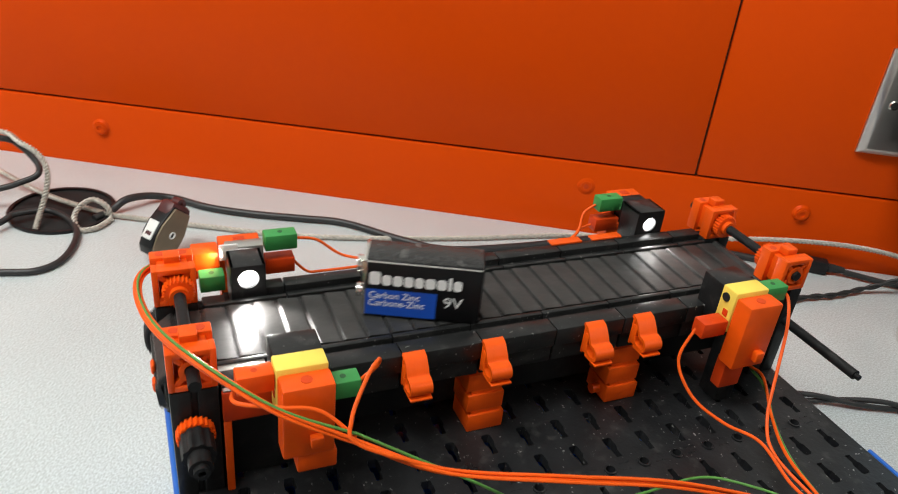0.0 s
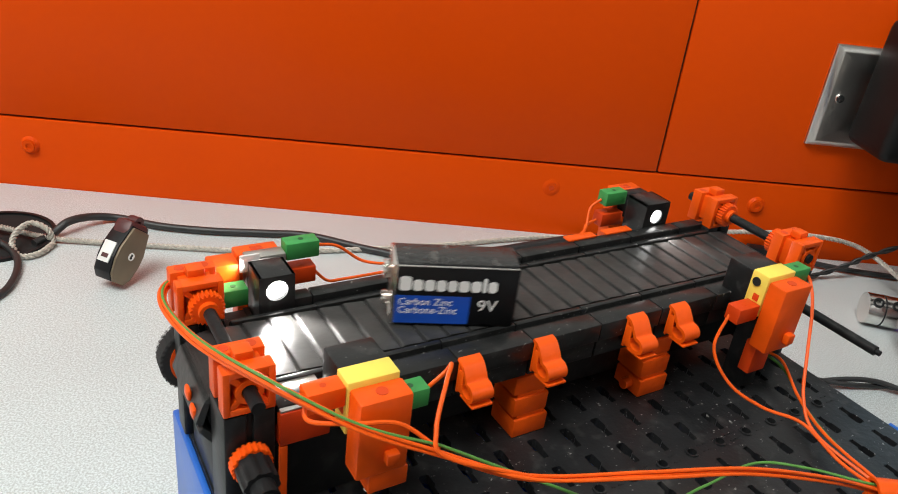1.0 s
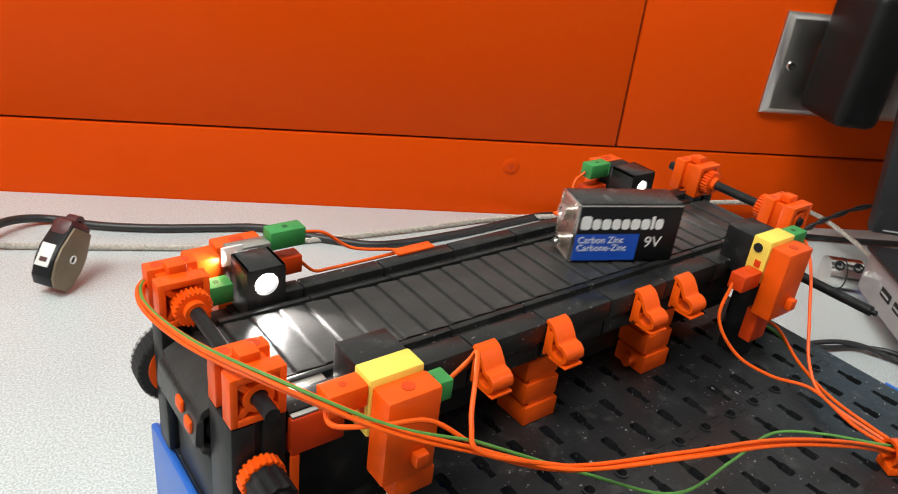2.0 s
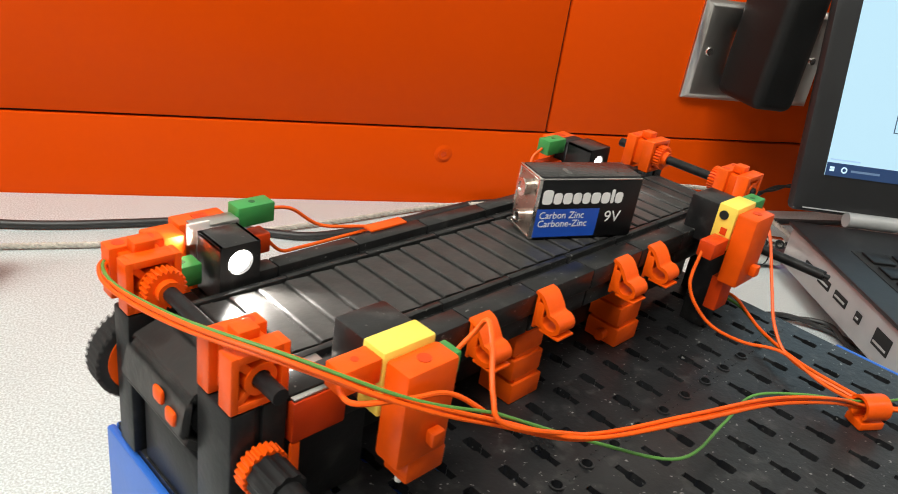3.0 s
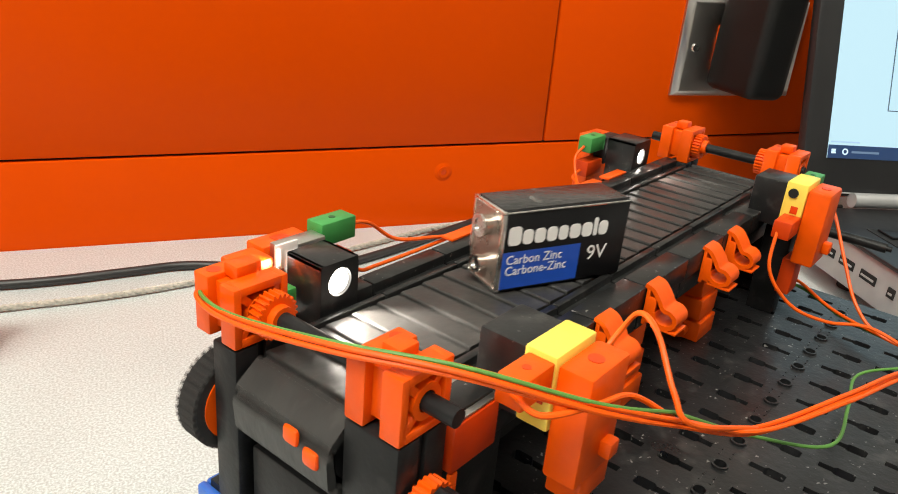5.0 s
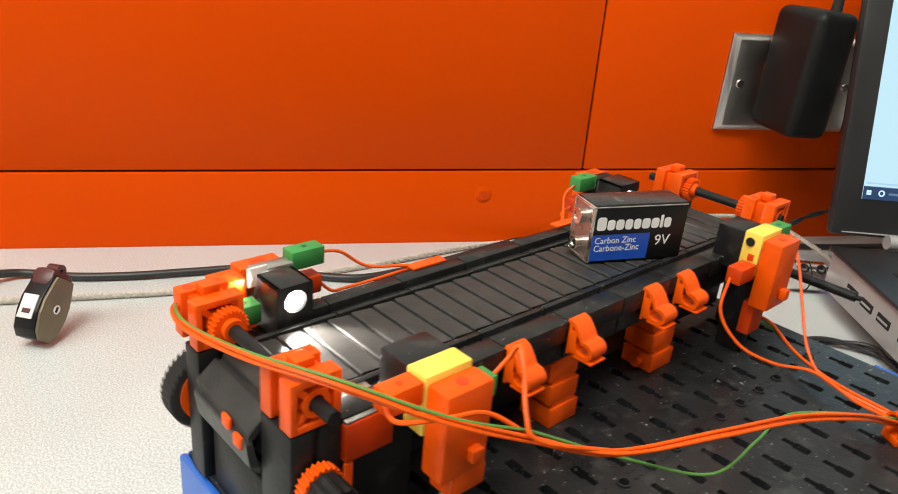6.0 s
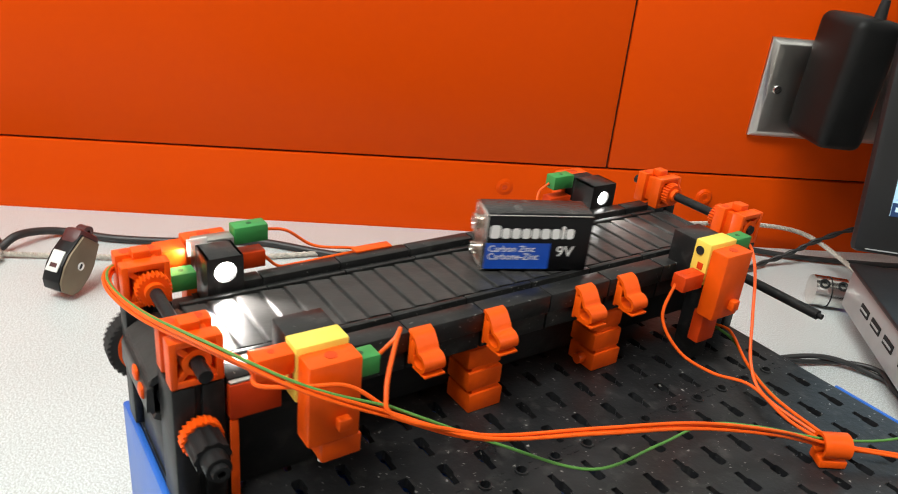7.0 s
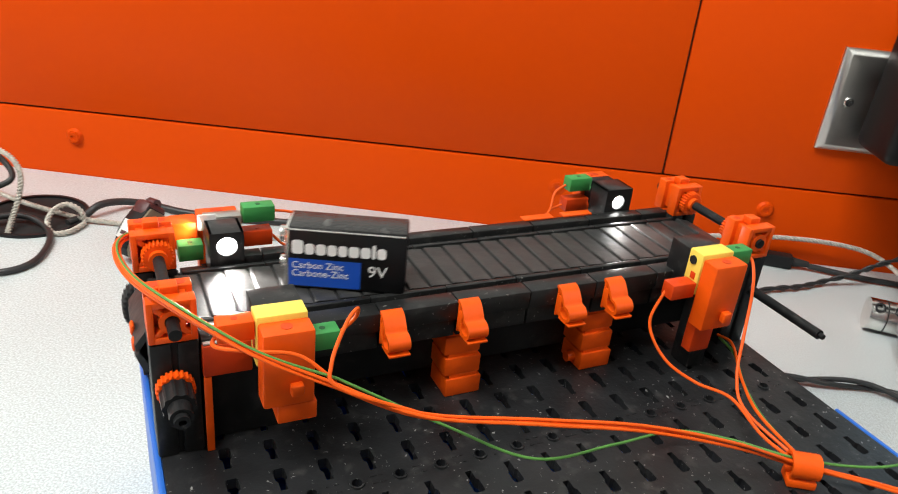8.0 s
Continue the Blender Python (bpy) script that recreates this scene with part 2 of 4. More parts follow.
def solid(name, bm, mat, label="", category="", kind="", m=None, group=""):
    ob = new(name, mesh_of(name, bm, mat))
    if m is not None:
        ob.matrix_world = m
    return tagged(ob, label, category, group, kind)


def B():
    return bmesh.new()


H = 0.059  # top of the base plate above the table
WALL = pose(0.2312, 0.2253, 0, 0, 0, -28.8)  # x along the wall, y into it
SEAM_X, SEAM_Z = -0.0095, 0.0555

# ---- the room ----
desk = thing("desk", "grey speckled laminate desk along the orange panel", "desk", m=WALL)
part("desk_top", bx(B(), -1.5, 1.1, -0.62, 0.0, -0.028, 0, 0.002), TABLE, desk, "grey speckled laminate top")
for lx in (-1.4, 1.0):
    part("leg_panel", bx(B(), lx - 0.03, lx + 0.03, -0.58, -0.04, -0.73, -0.0281, 0.003), STEEL, desk)
PANELS = WALL @ pose(0, 0, 0, 0, -0.65, 0)
wall = thing("wall_north", "orange laminate panel wall with dark joints behind the desk", "wall", m=PANELS, kind="structure")
PANEL_TOP = 0.1955
part("panel", bx(B(), -1.6, SEAM_X - 0.0009, 0.001, 0.02, SEAM_Z + 0.0016, PANEL_TOP, 0.0006), PANEL, wall)
part("panel", bx(B(), SEAM_X + 0.0009, 1.2, 0.001, 0.02, SEAM_Z + 0.0016, PANEL_TOP, 0.0006), PANEL, wall)
part("panel", bx(B(), -1.6, 1.2, 0.0002, 0.02, -0.05, SEAM_Z, 0.0006), PANEL, wall)
part("backing", bx(B(), -1.6, 1.2, 0.0205, 0.04, -0.73, PANEL_TOP + 0.002, 0), HOLE, wall)
part("wall_above", bx(B(), -4, 4, 0.003, 0.06, PANEL_TOP + 0.0022, 2.1, 0), PAINT, wall, "pale grey painted wall over the panel")
part("joint", bx(B(), -1.6, 1.2, 0.004, 0.02, SEAM_Z + 0.0001, SEAM_Z + 0.0015, 0), HOLE, wall)
part("joint", bx(B(), SEAM_X - 0.0008, SEAM_X + 0.0008, 0.004, 0.02, SEAM_Z + 0.0017, PANEL_TOP, 0), HOLE, wall)
# the topmost dark strip paints in the shadow line along the panel's top edge
part("joint", bx(B(), -1.6, 1.2, 0.006, 0.02, PANEL_TOP + 0.0001, PANEL_TOP + 0.0021, 0), HOLE, wall)
for sx, sz in ((-0.459, 0.036), (-0.0855, 0.038), (0.0707, 0.038)):
    s = thing("panel_screw", "orange painted round screw cap on the panel", "screw", m=PANELS @ pose(sx, 0.0002, sz), group="panel screws")
    part("cap", rod(B(), (0, 0, 0), (0, -0.0022 if abs(sx) > 0.0860 or sx > 0 else -0.0008, 0), 0.0066, 28, 0.0050), PANEL, s)
    part("head", ring(B(), (0, -0.0006, 0), (0, -0.0030 if abs(sx) > 0.0860 or sx > 0 else -0.0014, 0), 0.0040, 0.0020, 24), PANEL, s)
    part("recess", rod(B(), (0, -0.0007, 0), (0, -0.0012, 0), 0.0019, 8), ORANGE_DARK, s)
solid("floor", bx(B(), -4, 4, -4, 0.1, -0.78, -0.73, 0), CARPET, kind="structure", m=WALL)
solid("wall_back", bx(B(), -4, 4, 0.061, 0.1, -0.73, 2.1, 0), PAINT, kind="structure", m=WALL)
solid("ceiling", bx(B(), -4, 4, -4, 0.1, 2.1, 2.15, 0), CEIL, kind="structure", m=WALL)
solid("wall_south", bx(B(), -4, 4, -4.1, -4, -0.73, 2.1, 0), PAINT, kind="structure", m=WALL)
solid("wall_west", bx(B(), -4.1, -4, -4, 0.1, -0.73, 2.1, 0), PAINT, kind="structure", m=WALL)
solid("wall_east", bx(B(), 4, 4.1, -4, 0.1, -0.73, 2.1, 0), PAINT, kind="structure", m=WALL)
for px, py in ((-0.95, -0.25), (1.6, -1.9), (-2.3, 0.3)):
    c = thing("ceiling_light", "recessed white fluorescent ceiling panel light, switched on", "ceiling light", m=pose(px, py, 2.06, 0, 0, -28), group="ceiling lights")
    part("frame", ring(B(), (0, 0, -0.005), (0, 0, 0.04), 0.72, 0.68, 4), WHITE, c)
    part("diffuser", bx(B(), -0.6, 0.6, -0.3, 0.3, 0.01, 0.02, 0), PANEL_ON, c)

# ---- outlet, charger ----
outlet = thing("wall_outlet", "brushed steel outlet plate on the orange wall", "outlet", m=WALL @ pose(0.0905, 0, 0.0905))
PW, PH = 0.114, 0.0715
OX0, OX1, OZ0, OZ1 = 0.0285, 0.0900, 0.0190, 0.0525
pb = B()
rings = []
for x0, x1, z0, z1, y in ((0, PW, 0, PH, 0.0010), (0, PW, 0, PH, -0.0012), (0.0042, PW - 0.0042, 0.0042, PH - 0.0042, -0.0052),
                          (OX0, OX1, OZ0, OZ1, -0.0052), (OX0, OX1, OZ0, OZ1, 0.0010)):
    rings.append([pb.verts.new(p) for p in ((x0, y, z0), (x1, y, z0), (x1, y, z1), (x0, y, z1))])
for a, b in zip(rings, rings[1:]):
    for k in range(4):
        pb.faces.new((a[k], a[(k + 1) % 4], b[(k + 1) % 4], b[k]))
bmesh.ops.bevel(pb, geom=[e for e in pb.edges if all(abs(v.co.y + 0.0052) < 1e-6 for v in e.verts)], offset=0.0006, segments=2, profile=0.5, affect="EDGES")
part("cover_plate", pb, STEEL, outlet, "chamfered brushed steel plate")
# the orange paints the reflection on the socket face into its colour
part("socket", bx(B(), OX0 + 0.0004, OX1 - 0.0004, -0.0062, 0.0008, OZ0 + 0.0004, OZ1 - 0.0004, 0.0008), ORANGE, outlet, "socket face coloured with an orange reflection")
sb = B()
rod(sb, (0.0112, -0.0051, 0.0357), (0.0112, -0.0064, 0.0357), 0.0034, 20, 0.0028)
part("screw", sb, BRIGHT, outlet)
part("screw", rod(B(), (0.1028, -0.0051, 0.0357), (0.1028, -0.0064, 0.0357), 0.0032, 20, 0.0026), BRIGHT, outlet)
charger = thing("power_adapter", "black plastic power adapter plugged into the steel outlet", "charger", m=WALL @ pose(0.1345, -0.003, 0.1405, 0, 2, 0))
cb = B()
bx(cb, -0.022, 0.011, -0.056, -0.006, -0.042, 0.044, 0)
bmesh.ops.bevel(cb, geom=list(cb.edges), offset=0.007, segments=4, profile=0.5, affect="EDGES")
part("body", cb, ADAPTER, charger)
part("prong", bx(B(), -0.008, -0.006, -0.006, 0.004, 0.0, 0.007, 0.0003), BRASS, charger)
part("prong", bx(B(), 0.006, 0.008, -0.006, 0.004, 0.0, 0.007, 0.0003), BRASS, charger)
part("strain_relief", rod(B(), (0.0, -0.04, 0.043), (0.0, -0.04, 0.056), 0.004, 16, 0.0028), RUBBER, charger)
cb = B()
tube(cb, [(0.0, -0.04, 0.059), (0.001, -0.04, 0.075), (0.012, -0.036, 0.10), (0.04, -0.03, 0.115)], 0.002)
part("cord", cb, CABLE_BLACK, charger)

# ---- tray and base plate ----
TX0, TX1, TY0, TY1 = -0.1495, 0.1122, -0.096, 0.0955
tray = thing("storage_tray", "blue plastic storage tray carrying the black base plate", "tray")
tb = B()
bx(tb, TX0, TX1, TY0, TY1, 0.0005, 0.004, 0.001)
part("bottom", tb, BLUE, tray)
for a in ((TX0, TX0 + 0.0025, TY0, TY1), (TX0 + 0.0026, TX1 - 0.0026, TY0, TY0 + 0.0025), (TX0 + 0.0026, TX1 - 0.0026, TY1 - 0.0025, TY1)):
    part("side", bx(B(), *a, 0.0045, 0.0575, 0.0008), BLUE, tray)

part("side", bx(B(), TX1 - 0.0018, TX1, TY0, -0.0206, 0.0045, 0.0578, 0.0006), BLUE, tray)
part("side", bx(B(), TX1 - 0.0018, TX1, -0.0205, TY1, 0.0045, 0.0480, 0.0008), BLUE, tray)

SLOT_ROWS = [0.0845 - 0.015 * k for k in range(6)] + [-0.0115 - 0.0148 * k for k in range(6)]
PX0, PX1 = -0.1470, 0.1070
PY0, PY1 = -0.0930, 0.0930


def slot_outline(cx, cy):
    """A keyhole opening: a narrow slit that widens away from the pin row."""
    pts = [(-0.0012, 0.0050), (0.0012, 0.0050), (0.0012, 0.0010), (0.0020, 0.0002), (0.0020, -0.0042), (0.0014, -0.0050),
           (-0.0014, -0.0050), (-0.0020, -0.0042), (-0.0020, 0.0002), (-0.0012, 0.0010)]
    if cy > 0:
        pts = [(-x, -y) for x, y in pts]
    return [(cx + x, cy + y) for x, y in pts]


def plate_mesh():
    bm = B()
    top, low = H, H - 0.0042

    def face(pts, z=top):
        bm.faces.new([bm.verts.new((x, y, z)) for x, y in pts])

    def cell(x0, x1, y0, y1, hole):
        """A square of the deck pierced by an outline that runs clockwise or anticlockwise round its middle."""
        cx, cy = (x0 + x1) / 2, (y0 + y1) / 2
        hole = sorted(hole, key=lambda p: math.atan2(p[1] - cy, p[0] - cx)) if len(hole) > 10 else hole
        n = len(hole)
        # each corner of the square joins the outline at the point that lies nearest in angle
        corners = [(x1, y1), (x0, y1), (x0, y0), (x1, y0)]

        def turn(p):
            return math.atan2(p[1] - cy, p[0] - cx)
        area = sum(hole[k][0] * hole[(k + 1) % n][1] - hole[(k + 1) % n][0] * hole[k][1] for k in range(n))
        if area < 0:
            hole = hole[::-1]
        near = [min(range(n), key=lambda k: abs((turn(hole[k]) - turn(c) + math.pi) % (2 * math.pi) - math.pi)) for c in corners]
        for k in range(4):
            a, b = near[k], near[(k + 1) % 4]
            run = [hole[(a + i) % n] for i in range((b - a) % n + 1)]
            face([corners[k], corners[(k + 1) % 4]] + run[::-1])
        for k in range(n):
            p, q = hole[k], hole[(k + 1) % n]
            bm.faces.new([bm.verts.new(v) for v in ((p[0], p[1], top), (q[0], q[1], top), (q[0], q[1], low), (p[0], p[1], low))])
    xs = [0.0075 + 0.015 * k for k in range(-9, 6)] + [0.0975]
    xa, xb = xs[0] - 0.0075, xs[-1] + 0.0075
    ys = sorted(SLOT_ROWS, reverse=True)
    edges = [PY1] + [(a + b) / 2 for a, b in zip(ys, ys[1:])] + [ys[-1] - 0.0074]
    edges[6] = 0.0030
    pin_low = -0.0042
    for cy, hi, lo_ in zip(ys, edges, edges[1:]):
        if cy < 0 and hi > pin_low:
            hi = pin_low
        face([(PX0, lo_), (xa, lo_), (xa, hi), (PX0, hi)])
        face([(xb, lo_), (PX1, lo_), (PX1, hi), (xb, hi)])
        for cx in xs:
            cell(cx - 0.0075, cx + 0.0075, lo_, hi, slot_outline(cx, cy))
    face([(PX0, PY0), (PX1, PY0), (PX1, edges[-1]), (PX0, edges[-1])])
    # the row of round holes
    hx = [0.015 * k for k in range(-9, 7)]
    face([(PX0, pin_low), (hx[0] - 0.0075, pin_low), (hx[0] - 0.0075, 0.0030), (PX0, 0.0030)])
    face([(hx[-1] + 0.0075, pin_low), (PX1, pin_low), (PX1, 0.0030), (hx[-1] + 0.0075, 0.0030)])
    for x in hx:
        cell(x - 0.0075, x + 0.0075, pin_low, 0.0030, [(x + 0.0019 * math.cos(a), -0.0006 + 0.0019 * math.sin(a)) for a in (2 * math.pi * k / 16 + 0.01 for k in range(16))])
    for (x0, y0), (x1, y1) in (((PX0, PY0), (PX1, PY0)), ((PX1, PY0), (PX1, PY1)), ((PX1, PY1), (PX0, PY1)), ((PX0, PY1), (PX0, PY0))):
        bm.faces.new([bm.verts.new(p) for p in ((x0, y0, low), (x1, y1, low), (x1, y1, top), (x0, y0, top))])
    for f in bm.faces:
        f.normal_update()
        if f.normal.z < -0.5:
            f.normal_flip()
    return bm


plate = thing("base_plate", "black perforated plastic construction plate lying on the tray", "base plate")
deck_mesh = bpy.data.meshes.new("deck")
deck_bm = plate_mesh()
deck_bm.to_mesh(deck_mesh)
deck_bm.free()
deck_mesh.materials.append(PLATE)
deck = new("deck", deck_mesh)
deck.parent = plate
tagged(deck, "black deck with rows of keyhole slots")
pin_mesh = mesh_of("pin", ring(B(), (0, 0, -0.0030), (0, 0, 0.0008), 0.0024, 0.0018, 20), PLATE)
for k in range(-9, 7):
    p = new("pin", pin_mesh)
    p.location = (0.015 * k, -0.0006, H)
    p.parent = plate
random.seed(4)
for k in range(-9, 7):
    eb = B()
    for j in range(2):
        w = random.uniform(0.0012, 0.0022)
        bx(eb, 0.015 * k + 0.005 + 0.0028 * j, 0.015 * k + 0.005 + 0.0028 * j + w, -0.0020, -0.0014, H - 0.0002, H + 0.0002, 0)
        bx(eb, 0.015 * k + 0.005 + 0.0028 * j, 0.015 * k + 0.005 + 0.0028 * j + w, 0.0012, 0.0017, H - 0.0002, H + 0.0002, 0)
    part("embossed_mark", eb, PLATE, plate)
for rx, rz in ((PX1 + 0.0004, 0),):
    part("rim", bx(B(), rx, rx + 0.0018, PY0, PY1, H - 0.006, H - 0.0008, 0.0004), PLATE, plate)

# ---- conveyor: frame, blocks, axles ----
LX, RX = -0.1405, 0.0998  # end shafts
conveyor = thing("conveyor", "black plastic toy conveyor with orange bearing blocks on the plate", "conveyor")
RN0, RN1, RF0, RF1 = 0.0315, 0.0450, 0.0772, 0.0880
RAIL_Z = 0.1025
segs = [(-0.1325 + 0.030 * k, -0.1325 + 0.030 * (k + 1) - 0.0004) for k in range(7)] + [(0.0775, 0.0925)]
for x0, x1 in segs:
    rb = B()
    bx(rb, x0, x1, RN0, RN0 + 0.0078, RAIL_Z - 0.0075, RAIL_Z, 0.0004)
    bx(rb, x0 + 0.0002, x1 - 0.0002, RN0 + 0.0070, RN1 - 0.0012, RAIL_Z - 0.0075, RAIL_Z - 0.0026, 0.0003)
    bx(rb, x0, x1, RN1 - 0.0022, RN1, RAIL_Z - 0.0075, RAIL_Z - 0.0004, 0.0003)
    bx(rb, x0 + 0.0002, x1 - 0.0002, RN0 + 0.0012, RN0 + 0.0064, RAIL_Z - 0.0150, RAIL_Z - 0.0073, 0.0004)
    part("rail_segment", rb, RAIL, conveyor)
    if x0 < -0.11:
        continue
    rb = B()
    bx(rb, x0, x1, RF1 - 0.0060, RF1, RAIL_Z - 0.0075, RAIL_Z + 0.0012, 0.0004)
    bx(rb, x0 + 0.0002, x1 - 0.0002, RF0 + 0.0012, RF1 - 0.0055, RAIL_Z - 0.0075, RAIL_Z - 0.0016, 0.0003)
    bx(rb, x0, x1, RF0, RF0 + 0.0020, RAIL_Z - 0.0075, RAIL_Z - 0.0002, 0.0003)
    part("rail_segment", rb, RAIL, conveyor)
rb = B()
bx(rb, -0.1325, -0.1029, RF0 + 0.0012, 0.0805, RAIL_Z - 0.0075, RAIL_Z - 0.0016, 0.0003)
bx(rb, -0.1325, -0.1029, RF0, RF0 + 0.0020, RAIL_Z - 0.0075, RAIL_Z - 0.0002, 0.0003)
part("rail_segment", rb, RAIL, conveyor)
part("rail_segment", bx(B(), -0.1096, -0.1029, RF1 - 0.0060, RF1, RAIL_Z - 0.0075, RAIL_Z + 0.0012, 0.0004), RAIL, conveyor)
part("rail_end", bx(B(), -0.1320, -0.1031, RF0 + 0.0006, RF1 + 0.0060, 0.0880, 0.0955, 0.0005), RAIL, conveyor)
for y0, y1 in ((0.0480, 0.0530), (0.0700, 0.0750)):
    part("slide_bar", bx(B(), -0.125, 0.085, y0, y1, 0.0915, 0.0965, 0.0005), BLACK, conveyor)
# thin black sheets stand in for the shaded interior below the rails
part("underbody_shade", bx(B(), -0.1330, 0.0930, 0.0470, 0.0478, 0.0640, 0.0950, 0.0002), BLACK, conveyor)
part("underbody_shade", bx(B(), -0.1330, 0.0930, 0.0765, 0.0771, 0.0640, 0.0950, 0.0002), BLACK, conveyor)


def bearing_block(parent, x, y, z, facing, axle_r=0.0021):
    """An orange bearing block, 15 mm, pierced front, grooved sides and two studs on top. facing: -1 towards the front."""
    bb = B()
    w, d, h = 0.0146, 0.0146, 0.0146
    f = y if facing < 0 else y + d

    def at(a, b):
        return (f - a * facing, f - b * facing) if facing > 0 else (f + a, f + b)
    y0, y1 = at(0, 0.0052)
    y0, y1 = min(y0, y1), max(y0, y1)
    bar = 0.0021
    bx(bb, x, x + bar, y0, y1, z, z + h, 0.0004)
    bx(bb, x + w - bar, x + w, y0, y1, z, z + h, 0.0004)
    bx(bb, x + bar * 0.9, x + w - bar * 0.9, y0, y1, z, z + bar, 0.0003)
    bx(bb, x + bar * 0.9, x + w - bar * 0.9, y0, y1, z + h - bar, z + h, 0.0003)
    cx, cz = x + w / 2, z + h / 2
    for a in (45, 135, 225, 315):
        m = Matrix.Translation((cx, (y0 + y1) / 2, cz)) @ Matrix.Rotation(radians(a), 4, "Y")
        bx(bb, 0.003, 0.0092, -(y1 - y0) / 2 + 0.0004, (y1 - y0) / 2 - 0.0004, -0.0009, 0.0009, 0.0002, m)
    ring(bb, (cx, y0, cz), (cx, y1, cz), 0.0040, 0.0023, 24)
    c0, c1 = sorted(at(0.0046, 0.0098))
    bx(bb, x + 0.0022, x + w - 0.0022, c0, c1, z + 0.0018, z + h - 0.0014, 0.0003)
    r0, r1 = sorted(at(0.0094, 0.0146))
    bx(bb, x, x + w, r0, r1, z, z + h, 0.0005)
    part("bearing_block", bb, ORANGE, parent, "orange pierced bearing block")
    sb = B()
    s0, s1 = sorted(at(0.0050, 0.0100))
    bx(sb, x + 0.0046, x + 0.0100, s0, s1, z + h - 0.0010, z + h + 0.0024, 0.0005)
    part("stud", sb, ORANGE, parent)
    # flat darker discs paint the shade of holes that are not cut
    for hx in (0.0034, 0.0112):
        rod_y = (r0 + r1) / 2
        part("stud_hole", rod(B(), (x + hx, rod_y, z + h - 0.0006), (x + hx, rod_y, z + h + 0.0001), 0.0016, 14), ORANGE_DARK, parent)


bearing_block(conveyor, LX - 0.0073, 0.0310, 0.1033, -1)
bearing_block(conveyor, LX - 0.0083, 0.0785, 0.1033, -1)
bearing_block(conveyor, RX - 0.0073, 0.0310, 0.1030, -1)
bearing_block(conveyor, RX - 0.0073, 0.0775, 0.1030, -1)
for x in (LX - 0.0073, LX - 0.0083, RX - 0.0073):
    for y in ((0.0310,) if x == LX - 0.0073 else (0.0785,) if x == LX - 0.0083 else (0.0310, 0.0775)):
        deep = 0.0146 if y < 0.05 else 0.0086
        for dx in (0.0, 0.0082):
            part("column", bx(B(), x + dx, x + dx + 0.0064, y, y + deep, H, 0.1030, 0.0007), BLACK, conveyor, "grooved black upright")
        part("column_core", bx(B(), x + 0.0060, x + 0.0086, y + 0.0012, y + deep - 0.0012, H, 0.1029, 0.0003), BLACK, conveyor)
# upper shafts with their toothed collars
for x, z in ((LX, 0.1106), (RX, 0.1103)):
    ab = B()
    rod(ab, (x, 0.0235 if x < 0 else 0.030, z), (x, 0.0985 if x > 0 else 0.094, z), 0.0020, 16)
    part("shaft", ab, BLACK, conveyor, "black plastic shaft")
    gb = B()
    gear(gb, (x, 0.0742, z), (x, 0.0778, z), 0.0055, 24, 0.0008)
    rod(gb, (x, 0.0722, z), (x, 0.0743, z), 0.0032, 20)
    part("toothed_collar", gb, ORANGE, conveyor)
    if x > 0:
        gb = B()
        gear(gb, (x, 0.0460, z), (x, 0.0495, z), 0.0055, 24, 0.0008)
        part("toothed_collar", gb, ORANGE, conveyor)
# orange legs in stacked blocks under the rail
for lx in (-0.0440, 0.0180):
    for k, (dz, off) in enumerate(((0.0, 0.0), (0.0092, -0.0007), (0.0184, -0.0012))):
        lb = B()
        bx(lb, lx + off, lx + off + 0.0150, 0.0325 + 0.0008 * k, 0.0468, H + dz + 0.0002, H + dz + 0.0080, 0.0005)
        bx(lb, lx + off + 0.0015, lx + off + 0.0135, 0.0335 + 0.0008 * k, 0.0462, H + dz + 0.0079, H + dz + 0.0094, 0.0001)
        part("leg_block", lb, ORANGE, conveyor, "stacked orange leg block")
    part("leg_block", bx(B(), lx - 0.0015, lx + 0.0125, 0.0350, 0.0468, H + 0.0278, H + 0.0364, 0.0005), ORANGE, conveyor)
    if lx > 0:
        part("leg_pin", rod(B(), (lx - 0.0035, 0.0385, H + 0.004), (lx + 0.001, 0.0385, H + 0.004), 0.0022, 14), ORANGE, conveyor)


